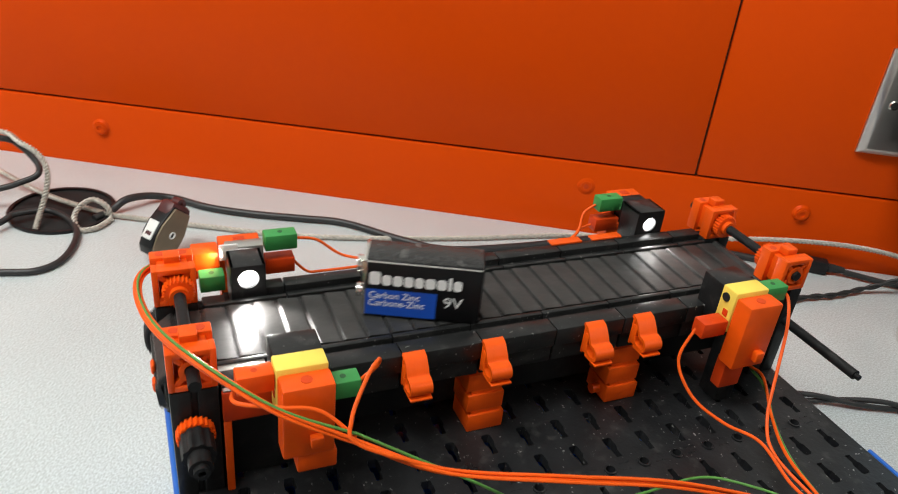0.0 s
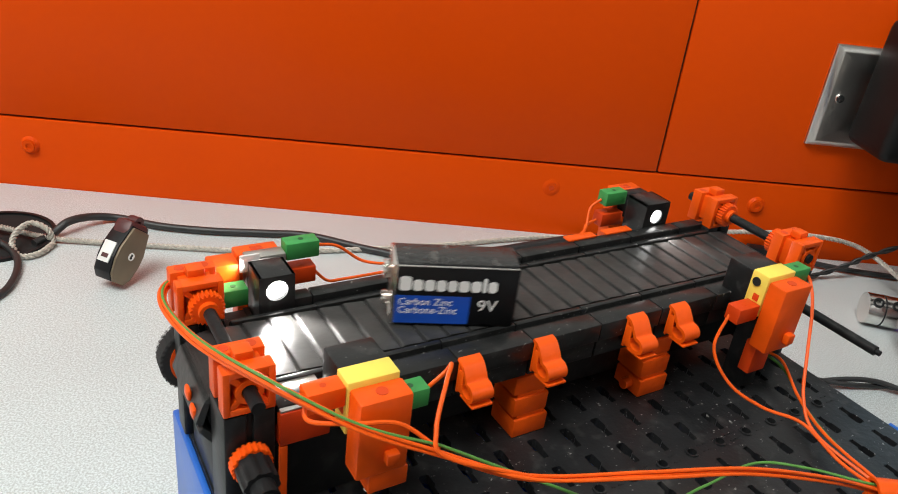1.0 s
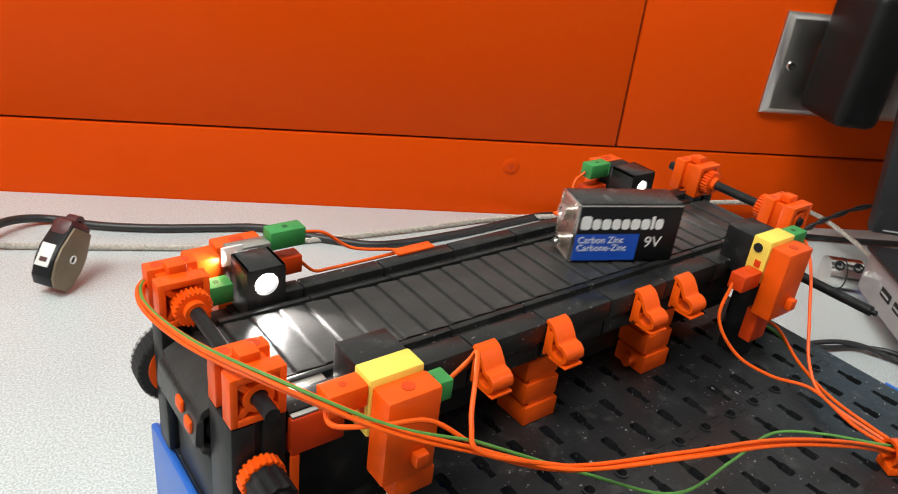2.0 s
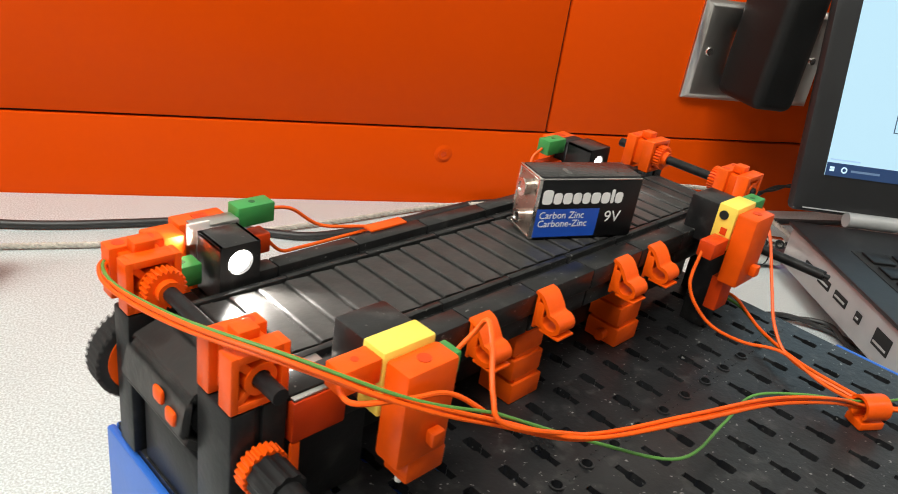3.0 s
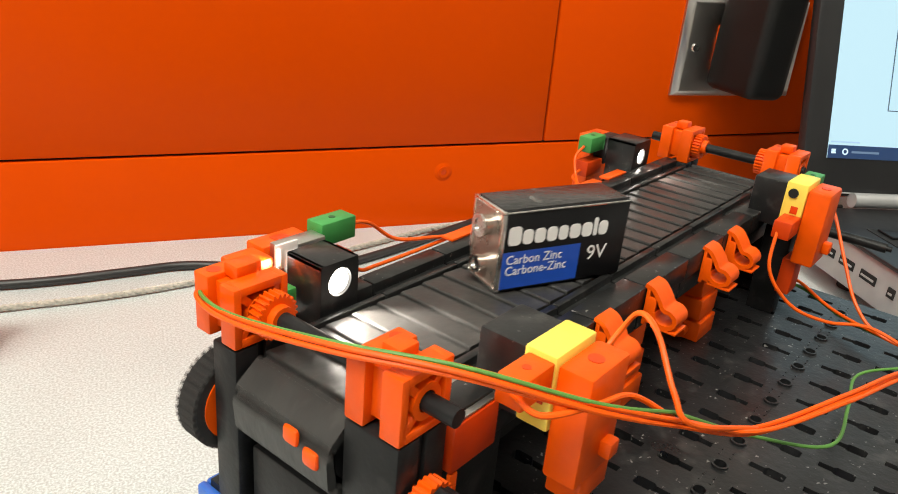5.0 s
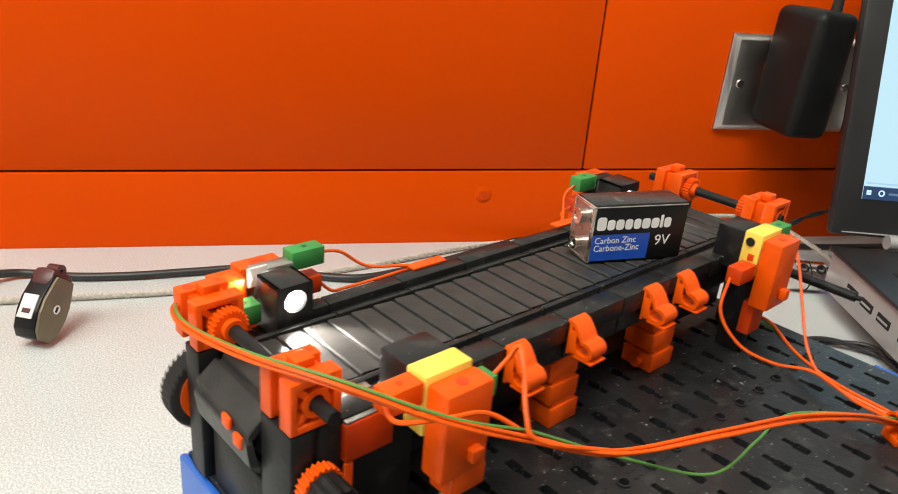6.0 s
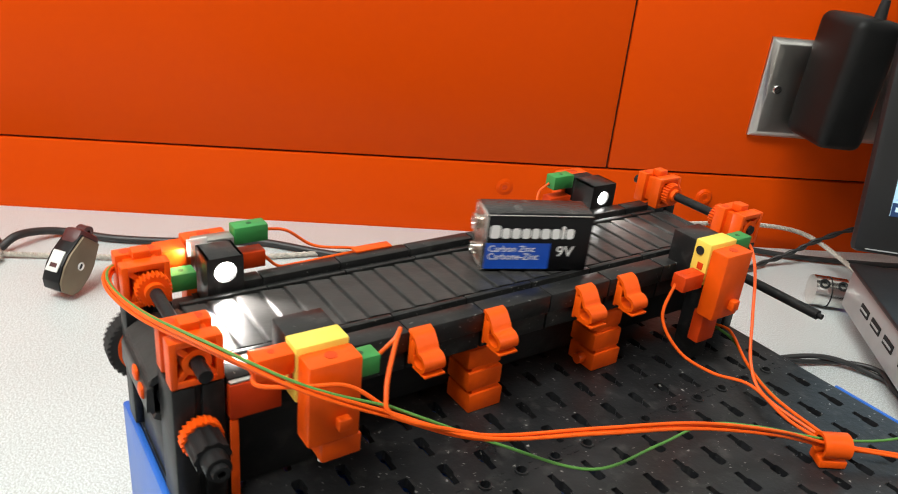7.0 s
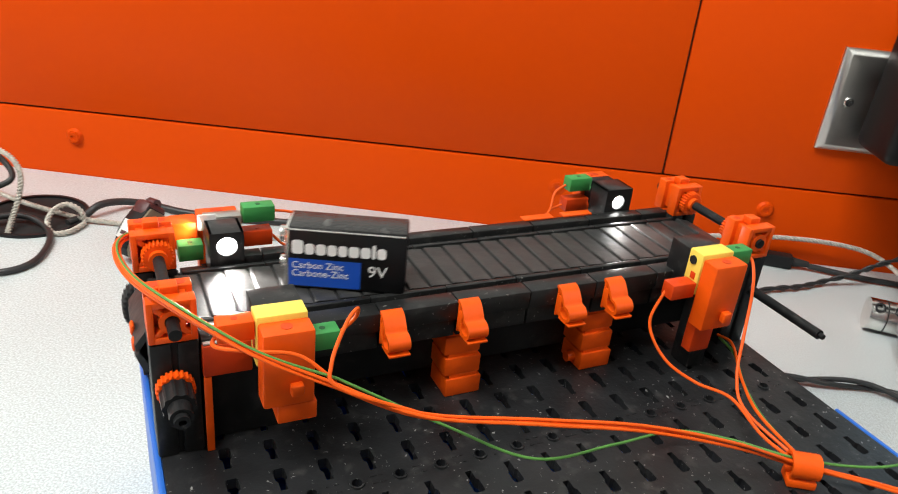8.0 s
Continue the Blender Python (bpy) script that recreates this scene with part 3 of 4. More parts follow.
def rail_clip(x):
    """A springy orange clip hooked over the front rail: a flat tongue that curls into an open ring."""
    c = thing("rail_clip", "orange plastic cable clip hooked on the black rail", "clip", m=pose(x, 0.0313, 0.1030), group="rail clips")
    prof = [(0.0006, 0.0), (-0.0020, -0.0008), (-0.0044, -0.0036), (-0.0058, -0.0056), (-0.0080, -0.0060), (-0.0096, -0.0074),
            (-0.0096, -0.0094), (-0.0080, -0.0106), (-0.0056, -0.0108), (-0.0036, -0.0096), (-0.0030, -0.0074)]
    b = B()
    path = smooth_path([(0, p[0], p[1]) for p in prof], 4)
    n = len(path)
    loops = []
    for i, p in enumerate(path):
        t = (path[min(i + 1, n - 1)] - path[max(i - 1, 0)]).normalized()
        nn = Vector((0, -t.z, t.y)) * 0.00065
        w = 0.0040
        loops.append([b.verts.new(q) for q in (p + nn + Vector((-w, 0, 0)), p + nn + Vector((w, 0, 0)), p - nn + Vector((w, 0, 0)), p - nn + Vector((-w, 0, 0)))])
    for a, d in zip(loops, loops[1:]):
        for k in range(4):
            b.faces.new((a[k], a[(k + 1) % 4], d[(k + 1) % 4], d[k]))
    b.faces.new(loops[0])
    b.faces.new(loops[-1][::-1])
    part("tongue", b, ORANGE, c)
    b = B()
    bx(b, -0.0040, 0.0040, -0.0012, 0.0, -0.0122, -0.0004, 0.0003)
    part("back", b, ORANGE, c)
    part("lip", bx(B(), -0.0040, 0.0040, -0.0108, -0.0030, -0.0122, -0.0113, 0.0003), ORANGE, c)
    for sx in (-0.0039, 0.0031):
        part("web", bx(B(), sx, sx + 0.0008, -0.0034, -0.0008, -0.0112, -0.0030, 0.0002), ORANGE, c)


for x in (-0.0692, -0.0393, 0.0030, 0.0248):
    rail_clip(x)

# long loose shaft at the right end
lb = B()
rod(lb, (0.1035, -0.0075, 0.0870), (0.1035, 0.090, 0.0870), 0.0021, 16)
rod(lb, (0.1035, -0.0095, 0.0870), (0.1035, -0.0070, 0.0870), 0.0012, 12)
part("long_shaft", lb, BLACK, conveyor, "long black plastic shaft sticking out")
# end rollers and lower drive
ROLL_R, ROLL_Z = 0.0090, 0.0910
for x in (LX, RX - 0.004):
    rb = B()
    rod(rb, (x, 0.0475, ROLL_Z), (x, 0.0765, ROLL_Z), ROLL_R - 0.0016, 28)
    part("roller", rb, BLACK, conveyor)
for y, z in ((0.0485, 0.0900), (0.0545, 0.0925)):
    part("drive_block", bx(B(), -0.1522, -0.1506, y, y + 0.0045, z, z + 0.0042, 0.0010), ORANGE, conveyor)
part("gear_box", bx(B(), -0.1465, -0.1345, 0.0475, 0.0765, H, 0.0785, 0.0008), BLACK, conveyor, "black gear box between the posts")
part("lower_shaft", rod(B(), (-0.1370, 0.0465, 0.0740), (-0.1370, 0.0780, 0.0740), 0.0020, 14), BLACK, conveyor)
part("motor_block", bx(B(), -0.1320, -0.104, 0.0360, 0.0455, H, 0.0905, 0.0010), BLACK, conveyor, "black motor housing")
part("upright_strip", bx(B(), -0.1325, -0.1300, 0.0296, 0.0308, H, 0.0890, 0.0003), ORANGE, conveyor)
ab = B()
bx(ab, -0.1325, -0.1170, 0.0296, 0.0450, 0.0892, 0.1010, 0.0006)
part("angle_block", ab, ORANGE_DARK, conveyor, "dull red block with a metal top")
part("metal_top", bx(B(), -0.1322, -0.1173, 0.0300, 0.0446, 0.1011, 0.1018, 0.0002), STEEL, conveyor)


# turning parts
def spinning_wheel():
    w = new("side_wheel")
    w.parent = conveyor
    w.location = (-0.1400, 0.0920, 0.0820)
    b = B()
    gear(b, (0, -0.0030, 0), (0, 0.0040, 0), 0.0136, 40, 0.0011)
    part("tyre", b, RUBBER, w)
    b = B()
    rod(b, (0, -0.0034, 0), (0, 0.0026, 0), 0.0104, 32, 0.0098)
    part("hub", b, ORANGE, w)
    part("hub_cap", rod(B(), (0, -0.0042, 0), (0, 0.0050, 0), 0.0030, 16), BLACK, w)
    return tagged(w, "small rubber tyre on a red hub")


def spinning_knob():
    w = new("drive_knob")
    w.parent = conveyor
    w.location = (-0.1412, 0.0, 0.0880)
    b = B()
    gear(b, (0, 0.0265, 0), (0, 0.0300, 0), 0.0060, 22, 0.0007)
    part("toothed_collar", b, ORANGE, w)
    b = B()
    gear(b, (0, 0.0180, 0), (0, 0.0264, 0), 0.0052, 10, 0.0005)
    rod(b, (0, 0.0130, 0), (0, 0.0191, 0), 0.0036, 18)
    part("grip", b, BLACK, w)
    part("shaft_end", ring(B(), (0, 0.0110, 0), (0, 0.0131, 0), 0.0024, 0.0012, 14), BLACK, w)
    part("shaft", rod(B(), (0, 0.0300, 0), (0, 0.0480, 0), 0.0020, 14), BLACK, w)
    return tagged(w, "black ribbed knob with an orange collar")


SIDE_WHEEL = spinning_wheel()
KNOB = spinning_knob()

# belt of hinged links on the rollers
BELT_W0, BELT_W1 = 0.0462, 0.0764
belt = thing("conveyor_belt", "black plastic link belt running on the conveyor", "belt")
STRAIGHT = (RX - 0.004) - LX
LOOP = 2 * STRAIGHT + 2 * math.pi * ROLL_R
N_LINK = 60
PITCH = LOOP / N_LINK
def slat(bm, x0, x1, y0, y1, z0, za, zb):
    """A slat whose top slopes from za at x0 to zb at x1, with a worn leading edge."""
    prof = [(x0, z0), (x0, za - 0.0003), (x0 + 0.0004, za), (x1 - 0.0002, zb), (x1, zb - 0.0002), (x1, z0)]
    a = [bm.verts.new((x, y0, z)) for x, z in prof]
    b = [bm.verts.new((x, y1, z)) for x, z in prof]
    n = len(prof)
    for k in range(n):
        bm.faces.new((a[k], a[(k + 1) % n], b[(k + 1) % n], b[k]))
    bm.faces.new(a[::-1])
    bm.faces.new(b)


lb = B()
slat(lb, -PITCH / 2 + 0.0006, PITCH / 2 - 0.0001, BELT_W0, BELT_W1, -0.0012, 0.0011, 0.0006)
bx(lb, -PITCH / 2 - 0.0002, -PITCH / 2 + 0.0008, BELT_W0 + 0.0030, BELT_W1 - 0.0030, -0.0012, -0.0002, 0)
rod(lb, (-PITCH / 2, BELT_W0 + 0.0005, -0.0006), (-PITCH / 2, BELT_W1 - 0.0005, -0.0006), 0.0006, 8)
link_mesh = mesh_of("belt_link", lb, LINK)
LINKS = []
for k in range(N_LINK):
    o = new("belt_link", link_mesh)
    o.parent = belt
    LINKS.append(o)


def on_loop(s):
    """The pose of a link that has run s metres along the top from the left roller."""
    s %= LOOP
    top = ROLL_Z + ROLL_R + 0.0008
    if s < STRAIGHT:
        return pose(LX + s, 0, top)
    s -= STRAIGHT
    half = math.pi * ROLL_R
    if s < half:
        a = s / ROLL_R
        return pose(LX + STRAIGHT + (top - ROLL_Z) * math.sin(a), 0, ROLL_Z + (top - ROLL_Z) * math.cos(a), 0, math.degrees(a), 0)
    s -= half
    if s < STRAIGHT:
        return pose(LX + STRAIGHT - s, 0, 2 * ROLL_Z - top, 0, 180, 0)
    a = math.pi + (s - STRAIGHT) / ROLL_R
    return pose(LX + (top - ROLL_Z) * math.sin(a), 0, ROLL_Z + (top - ROLL_Z) * math.cos(a), 0, math.degrees(a), 0)


BELT_TOP = ROLL_Z + ROLL_R + 0.0016


# ---- light barriers ----
def round_plug(parent, x0, x1, y, z, mat, name="plug"):
    b = B()
    bx(b, x0, x1, y - 0.0032, y + 0.0032, z - 0.0033, z + 0.0033, 0.0005)
    part(name, b, mat, parent)
    # the plug is solid: a darker disc paints the hole's shade
    part("plug_hole", rod(B(), ((x0 + x1) / 2, y, z + 0.0030), ((x0 + x1) / 2, y, z + 0.0034), 0.0010, 10), ORANGE_DARK if mat is not GREEN else GREEN_SHADE, parent)


def lamp_module(x, y, z, label, side):
    """A black light hood with a round lit lens, on an orange holder with two wire plugs."""
    m = thing("light_barrier_lamp", label, "lamp", m=pose(x, y, z), group="light barrier lamps")
    b = B()
    w, h = (0.0062, 0.0056) if side > 0 else (0.0073, 0.0067)
    low = 0.0130
    # hood with a round opening at the front
    seg = 32
    lr = 0.0038 if side > 0 else 0.0034
    hole = [(lr * math.cos(2 * math.pi * i / seg), lr * math.sin(2 * math.pi * i / seg)) for i in range(seg)]
    front = [b.verts.new((px, 0, pz)) for px, pz in hole]
    back = [b.verts.new((px, 0.003, pz)) for px, pz in hole]

    def sq(px, pz):
        k = max(abs(px) / w, pz / h if pz > 0 else -pz / low)
        return (px / k, 0.0, pz / k)
    outer = [b.verts.new(sq(px, pz)) for px, pz in hole]
    for i in range(seg):
        j = (i + 1) % seg
        b.faces.new((front[i], front[j], outer[j], outer[i]))
        b.faces.new((front[i], front[j], back[j], back[i]))
    for x0, x1, z0, z1 in ((-w, w, h - 0.0012, h), (-w, w, -low, -low + 0.0012), (-w, -w + 0.0012, -low, h), (w - 0.0012, w, -low, h)):
        bx(b, x0, x1, 0.0001, 0.0128, z0, z1, 0.0002)
    part("hood", b, GLOSS_BLACK, m, "glossy black square light hood")
    b = B()
    rod(b, (0, 0.0020, 0), (0, 0.0004, 0), lr - 0.0001, 32, lr * 0.8)
    part("lens", b, LAMP_ON, m, "brightly lit round lens")
    part("foot", bx(B(), -0.0080, 0.0080, 0.0020, 0.0135, -0.0134, -low - 0.0001, 0.0001), BLACK, m)
    part("socket_cap", bx(B(), -0.0060, 0.0080 if side > 0 else 0.0068, 0.0142, 0.0200, -0.0060, h + (0.0002 if side > 0 else -0.0010), 0.0005), STEEL if side > 0 else BLACK, m, "lamp socket block")
    b = B()
    bx(b, -0.0078, 0.0078, 0.0202, 0.0272, -0.0260, h - 0.0012, 0.0006)
    part("holder", b, ORANGE, m, "orange lamp holder block")
    # the slot's shade is a darker inlay on the solid holder
    part("holder_slot", bx(B(), -0.0022, 0.0022, 0.0215, 0.0250, h - 0.0016, h - 0.0009, 0.0002), ORANGE_DARK, m)
    if side > 0:
        round_plug(m, 0.0090, 0.0215, 0.0200, 0.0042, GREEN)
        round_plug(m, 0.0090, 0.0205, 0.0200, -0.0062, ORANGE_DARK)
        b = B()
        bx(b, -0.0180, -0.0082, 0.0150, 0.0240, -0.0070, 0.0040, 0.0008)
        part("side_block", b, ORANGE, m, "orange block lit by the bulb")
        round_plug(m, -0.0165, -0.0075, 0.0105, -0.0050, GREEN)
        part("contact", bx(B(), -0.0085, -0.0015, 0.0141, 0.0150, h - 0.0050, h + 0.0016, 0.0003), WHITE, m)
    else:
        round_plug(m, -0.0185, -0.0062, 0.0180, 0.0040, GREEN)
        round_plug(m, -0.0190, -0.0062, 0.0180, -0.0065, ORANGE_DARK)
    return m


lamp_module(-0.1160, 0.0808, 0.1090, "black light barrier hood with lit lens, green and red plugs", 1)
lamp_module(0.0672, 0.0885, 0.1078, "black light barrier hood with lit lens at the belt's far end", -1)


def sensor_module(x, label, right):
    """A yellow sensor between a black hood and an orange upright block, with two plugs."""
    m = thing("light_sensor", label, "sensor", m=pose(x, 0, 0), group="light sensors")
    part("hood", bx(B(), 0.0, 0.0155, 0.0250, 0.0368, 0.0985, 0.1158, 0.0006), GLOSS_BLACK, m, "glossy black sensor hood")
    if right:
        part("hood_post", bx(B(), 0.0100, 0.0190, 0.0205, 0.0310, H, 0.0984, 0.0006), BLACK, m)
    b = B()
    bx(b, -0.0008, 0.0152, 0.0172, 0.0249, 0.0990, 0.1168, 0.0006)
    part("sensor_body", b, YELLOW, m, "yellow sensor body")
    part("socket_hole", rod(B(), (-0.0013, 0.0218, 0.1128), (-0.0004, 0.0218, 0.1128), 0.0018, 16), HOLE, m)
    part("socket_hole", bx(B(), -0.0011, -0.0004, 0.0190, 0.0215, 0.1052, 0.1080, 0.0001), ORANGE_DARK, m)
    b = B()
    bx(b, -0.0005, 0.0155, 0.0090, 0.0171, 0.0865 if right else 0.0885, 0.1152, 0.0010)
    part("upright_block", b, ORANGE, m, "orange upright holder block")
    # a darker disc gives the hole's shade, the block is solid
    part("block_hole", rod(B(), (0.0075, 0.0130, 0.1148), (0.0075, 0.0130, 0.1154), 0.0018, 16), ORANGE_DARK, m)
    b = B()
    bx(b, 0.0075, 0.0115, 0.0062, 0.0091, 0.0935 if not right else 0.0905, 0.0975 if not right else 0.0950, 0.0006)
    part("stud", b, ORANGE, m)
    if right:
        part("foot_block", bx(B(), 0.0030, 0.0135, 0.0150, 0.0203, 0.0720, 0.0864, 0.0006), ORANGE_DARK, m)
    else:
        part("foot_block", bx(B(), 0.0040, 0.0165, 0.0096, 0.0180, 0.0815, 0.0884, 0.0006), ORANGE, m)
        part("pin", rod(B(), (0.0060, 0.0140, 0.0790), (0.0060, 0.0140, 0.0816), 0.0010, 12), WHITE, m)
    if right:
        round_plug(m, -0.0125, -0.0010, 0.0200, 0.1015, ORANGE_DARK)
        round_plug(m, 0.0153, 0.0265, 0.0215, 0.1125, GREEN)
    else:
        round_plug(m, -0.0120, -0.0010, 0.0205, 0.1125, ORANGE)
        round_plug(m, 0.0153, 0.0258, 0.0205, 0.1045, GREEN)
    return m


sensor_module(-0.1175, "yellow light sensor on an orange block beside the belt", False)
sensor_module(0.0555, "yellow light sensor on a tall orange block, red and green plugs", True)


# ---- nine volt block ----
def lettering(name, text, size, m, mat, parent):
    """A line of print, laid flat on the face."""
    c = bpy.data.curves.new(name, "FONT")
    c.body, c.size, c.extrude = text, size, 0.00004
    c.resolution_u = 3
    tmp = new(name, c)
    me = bpy.data.meshes.new_from_object(tmp.evaluated_get(bpy.context.evaluated_depsgraph_get()))
    bpy.data.objects.remove(tmp)
    me.materials.clear()
    me.materials.append(mat)
    ob = new(name, me)
    ob.parent = parent
    ob.matrix_basis = m
    return ob


def nine_volt():
    b9 = thing("battery", "black and blue nine volt block battery lying on the belt", "battery")
    L, D, T = 0.0232, 0.0085, 0.0260
    part("case", bx(B(), -L, L, -D, D, 0, T, 0.0011), BATBLACK, b9, "black printed metal case")
    part("scuffed_side", bx(B(), -L + 0.0006, L - 0.0006, -D + 0.0010, D - 0.0010, T - 0.0003, T + 0.0003, 0.0002), BATTOP, b9, "scuffed glossy black side")
    part("seam", rod(B(), (-L + 0.001, -D + 0.0001, T - 0.0006), (L - 0.001, -D + 0.0001, T - 0.0006), 0.00035, 8), BRIGHT, b9)
    part("blue_field", bx(B(), -L + 0.0009, 0.0055, -D - 0.00006, -D + 0.0002, 0.0010, 0.0130, 0), BATBLUE, b9, "blue printed field")
    face = pose(0, -D - 0.00012, 0, 90, 0, 0)
    lettering("print", "Carbon Zinc", 0.0042, face @ pose(-0.0212, 0.0090, 0) @ Matrix.Scale(0.93, 4, (1, 0, 0)), PRINT, b9)
    lettering("print", "Carbone-Zinc", 0.0042, face @ pose(-0.0212, 0.0054, 0) @ Matrix.Scale(0.93, 4, (1, 0, 0)), PRINT, b9)
    lettering("print", "9V", 0.0070, face @ pose(0.0082, 0.0070, 0), PRINT, b9)
    # brand name as plain strokes
    widths = (0.0044, 0.0036, 0.0038, 0.0036, 0.0034, 0.0040, 0.0038, 0.0014, 0.0034)
    x = -0.0212
    for k, w in enumerate(widths):
        h = 0.0060 if k in (0, 7) else 0.0047
        s = B()
        r = min(w * 0.42, 0.0013)
        outline = [(cx + r * math.cos(radians(a)), cz + r * math.sin(radians(a)))
                   for cx, cz, a0 in ((x + w - r, 0.0151 + r, -90), (x + w - r, 0.0151 + h - r, 0), (x + r, 0.0151 + h - r, 90), (x + r, 0.0151 + r, 180))
                   for a in range(a0, a0 + 91, 30)]
        fa = [s.verts.new((px, -D - 0.00014, pz)) for px, pz in outline]
        fb = [s.verts.new((px, -D + 0.0001, pz)) for px, pz in outline]
        s.faces.new(fa)
        for i in range(len(fa)):
            s.faces.new((fa[i], fa[(i + 1) % len(fa)], fb[(i + 1) % len(fa)], fb[i]))
        part("brand_stroke", s, PRINT, b9)
        x += w + 0.0006
    e = B()
    bx(e, -L - 0.0006, -L + 0.0010, -D, D, 0.0001, 0.0012, 0.0003)
    bx(e, -L - 0.0006, -L + 0.0010, -D, D, T - 0.0012, T - 0.0001, 0.0003)
    bx(e, -L - 0.0006, -L + 0.0010, -D, -D + 0.0010, 0.0008, T - 0.0008, 0.0003)
    bx(e, -L - 0.0006, -L + 0.0010, D - 0.0010, D, 0.0008, T - 0.0008, 0.0003)
    part("rim", e, BRIGHT, b9, "bright crimped rim")
    part("end_plate", bx(B(), -L - 0.0001, -L + 0.0012, -D + 0.0009, D - 0.0009, 0.0010, T - 0.0010, 0), BATFACE, b9, "dull metal end plate")
    for z, r in ((0.0068, 0.0029), (0.0192, 0.0036)):
        t = B()
        rod(t, (-L, 0, z), (-L - 0.0030, 0, z), r * 0.85, 20, r)
        ring(t, (-L - 0.0029, 0, z), (-L - 0.0034, 0, z), r, r * 0.6, 20)
        part("terminal", t, BRIGHT, b9, "steel snap terminal")
    b9.scale = (0.915, 0.915, 0.900)
    return b9


BATTERY = nine_volt()

# ---- wires ----
harness = thing("wire_bundle", "bundle of thin orange and green wires running over the plate", "wires")
MAIN = [(-0.1330, 0.1030, 0.1050), (-0.1420, 0.0985, 0.1090), (-0.1505, 0.0880, 0.1130), (-0.1535, 0.0720, 0.1155), (-0.1504, 0.0465, 0.1194), (-0.1403, 0.0242, 0.1201),
        (-0.1203, 0.0062, 0.1118), (-0.0986, -0.0021, 0.1022), (-0.0745, -0.0129, 0.0935), (-0.0398, -0.0247, 0.0914),
        (-0.0033, -0.0325, 0.0857), (0.0296, -0.0420, 0.0776), (0.0582, -0.0486, 0.0660), (0.0800, -0.0640, 0.0640), (0.1040, -0.0860, 0.0630), (0.1300, -0.1080, 0.0540), (0.165, -0.14, 0.02)]
for k, (mat, ph) in enumerate(((ORANGEWIRE, 0.0), (GREENWIRE, -0.02), (ORANGEWIRE, 0.5), (ORANGEWIRE, 0.76))):
    b = B()
    tube(b, MAIN if mat is ORANGEWIRE else MAIN[:7] + [(-0.0986, -0.0010, 0.1030)], 0.00058 if mat is ORANGEWIRE else 0.00046, 8, 10, (0.00088 if mat is ORANGEWIRE else 0.00112, 1.5 if mat is ORANGEWIRE else 0.1, ph))
    part("wire", b, mat, harness)
GREEN_LOOP = [(-0.0990, -0.0008, 0.1040), (-0.0659, -0.0112, 0.0859), (-0.0392, -0.0245, 0.0763), (-0.0059, -0.0224, 0.0714), (0.0245, -0.0193, 0.0670), (0.0400, -0.0300, 0.0680), (0.0582, -0.0470, 0.0680), (0.0900, -0.0570, 0.0640), (0.135, -0.064, 0.0640), (0.18, -0.08, 0.03)]
part("wire", tube(B(), GREEN_LOOP, 0.00050, 8), GREENWIRE, harness, "loose green wire")
for pts, mat in (
        ([(0.0440, 0.0215, 0.1012), (0.0371, 0.0189, 0.0880), (0.0402, 0.0095, 0.0764), (0.0472, -0.0024, 0.0718), (0.0531, -0.0157, 0.0726), (0.0532, -0.0333, 0.0686), (0.0572, -0.0490, 0.0665)], ORANGEWIRE),
        ([(0.0818, 0.0213, 0.1125), (0.0830, 0.0175, 0.1100), (0.0791, 0.0105, 0.1020), (0.0706, 0.0013, 0.0883), (0.0619, -0.0084, 0.0755), (0.0575, -0.0200, 0.0690), (0.0585, -0.0450, 0.0665)], ORANGEWIRE),
        ([(0.0920, 0.0300, 0.0640), (0.0860, 0.0150, 0.0660), (0.0760, -0.0020, 0.0640), (0.0660, -0.0220, 0.0650), (0.0595, -0.0460, 0.0670)], GREENWIRE),
        ([(0.0915, 0.0310, 0.0650), (0.0880, 0.0190, 0.0680), (0.0770, 0.0010, 0.0650), (0.0650, -0.0200, 0.0660), (0.0590, -0.0460, 0.0675)], ORANGEWIRE),
        ([(-0.0918, 0.0205, 0.1045), (-0.0868, 0.0185, 0.1110), (-0.0874, 0.0148, 0.1168), (-0.0930, 0.0080, 0.1168), (-0.1000, -0.0005, 0.1090), (-0.0985, -0.0050, 0.1030), (-0.0745, -0.0125, 0.0935)], ORANGEWIRE),
        ([(-0.1290, 0.0200, 0.1122), (-0.1310, 0.0120, 0.1125), (-0.1200, 0.0070, 0.1120), (-0.1080, 0.0050, 0.1095), (-0.0986, -0.0010, 0.1025)], ORANGEWIRE)):
    part("wire", tube(B(), pts, 0.00066, 8), mat, harness)
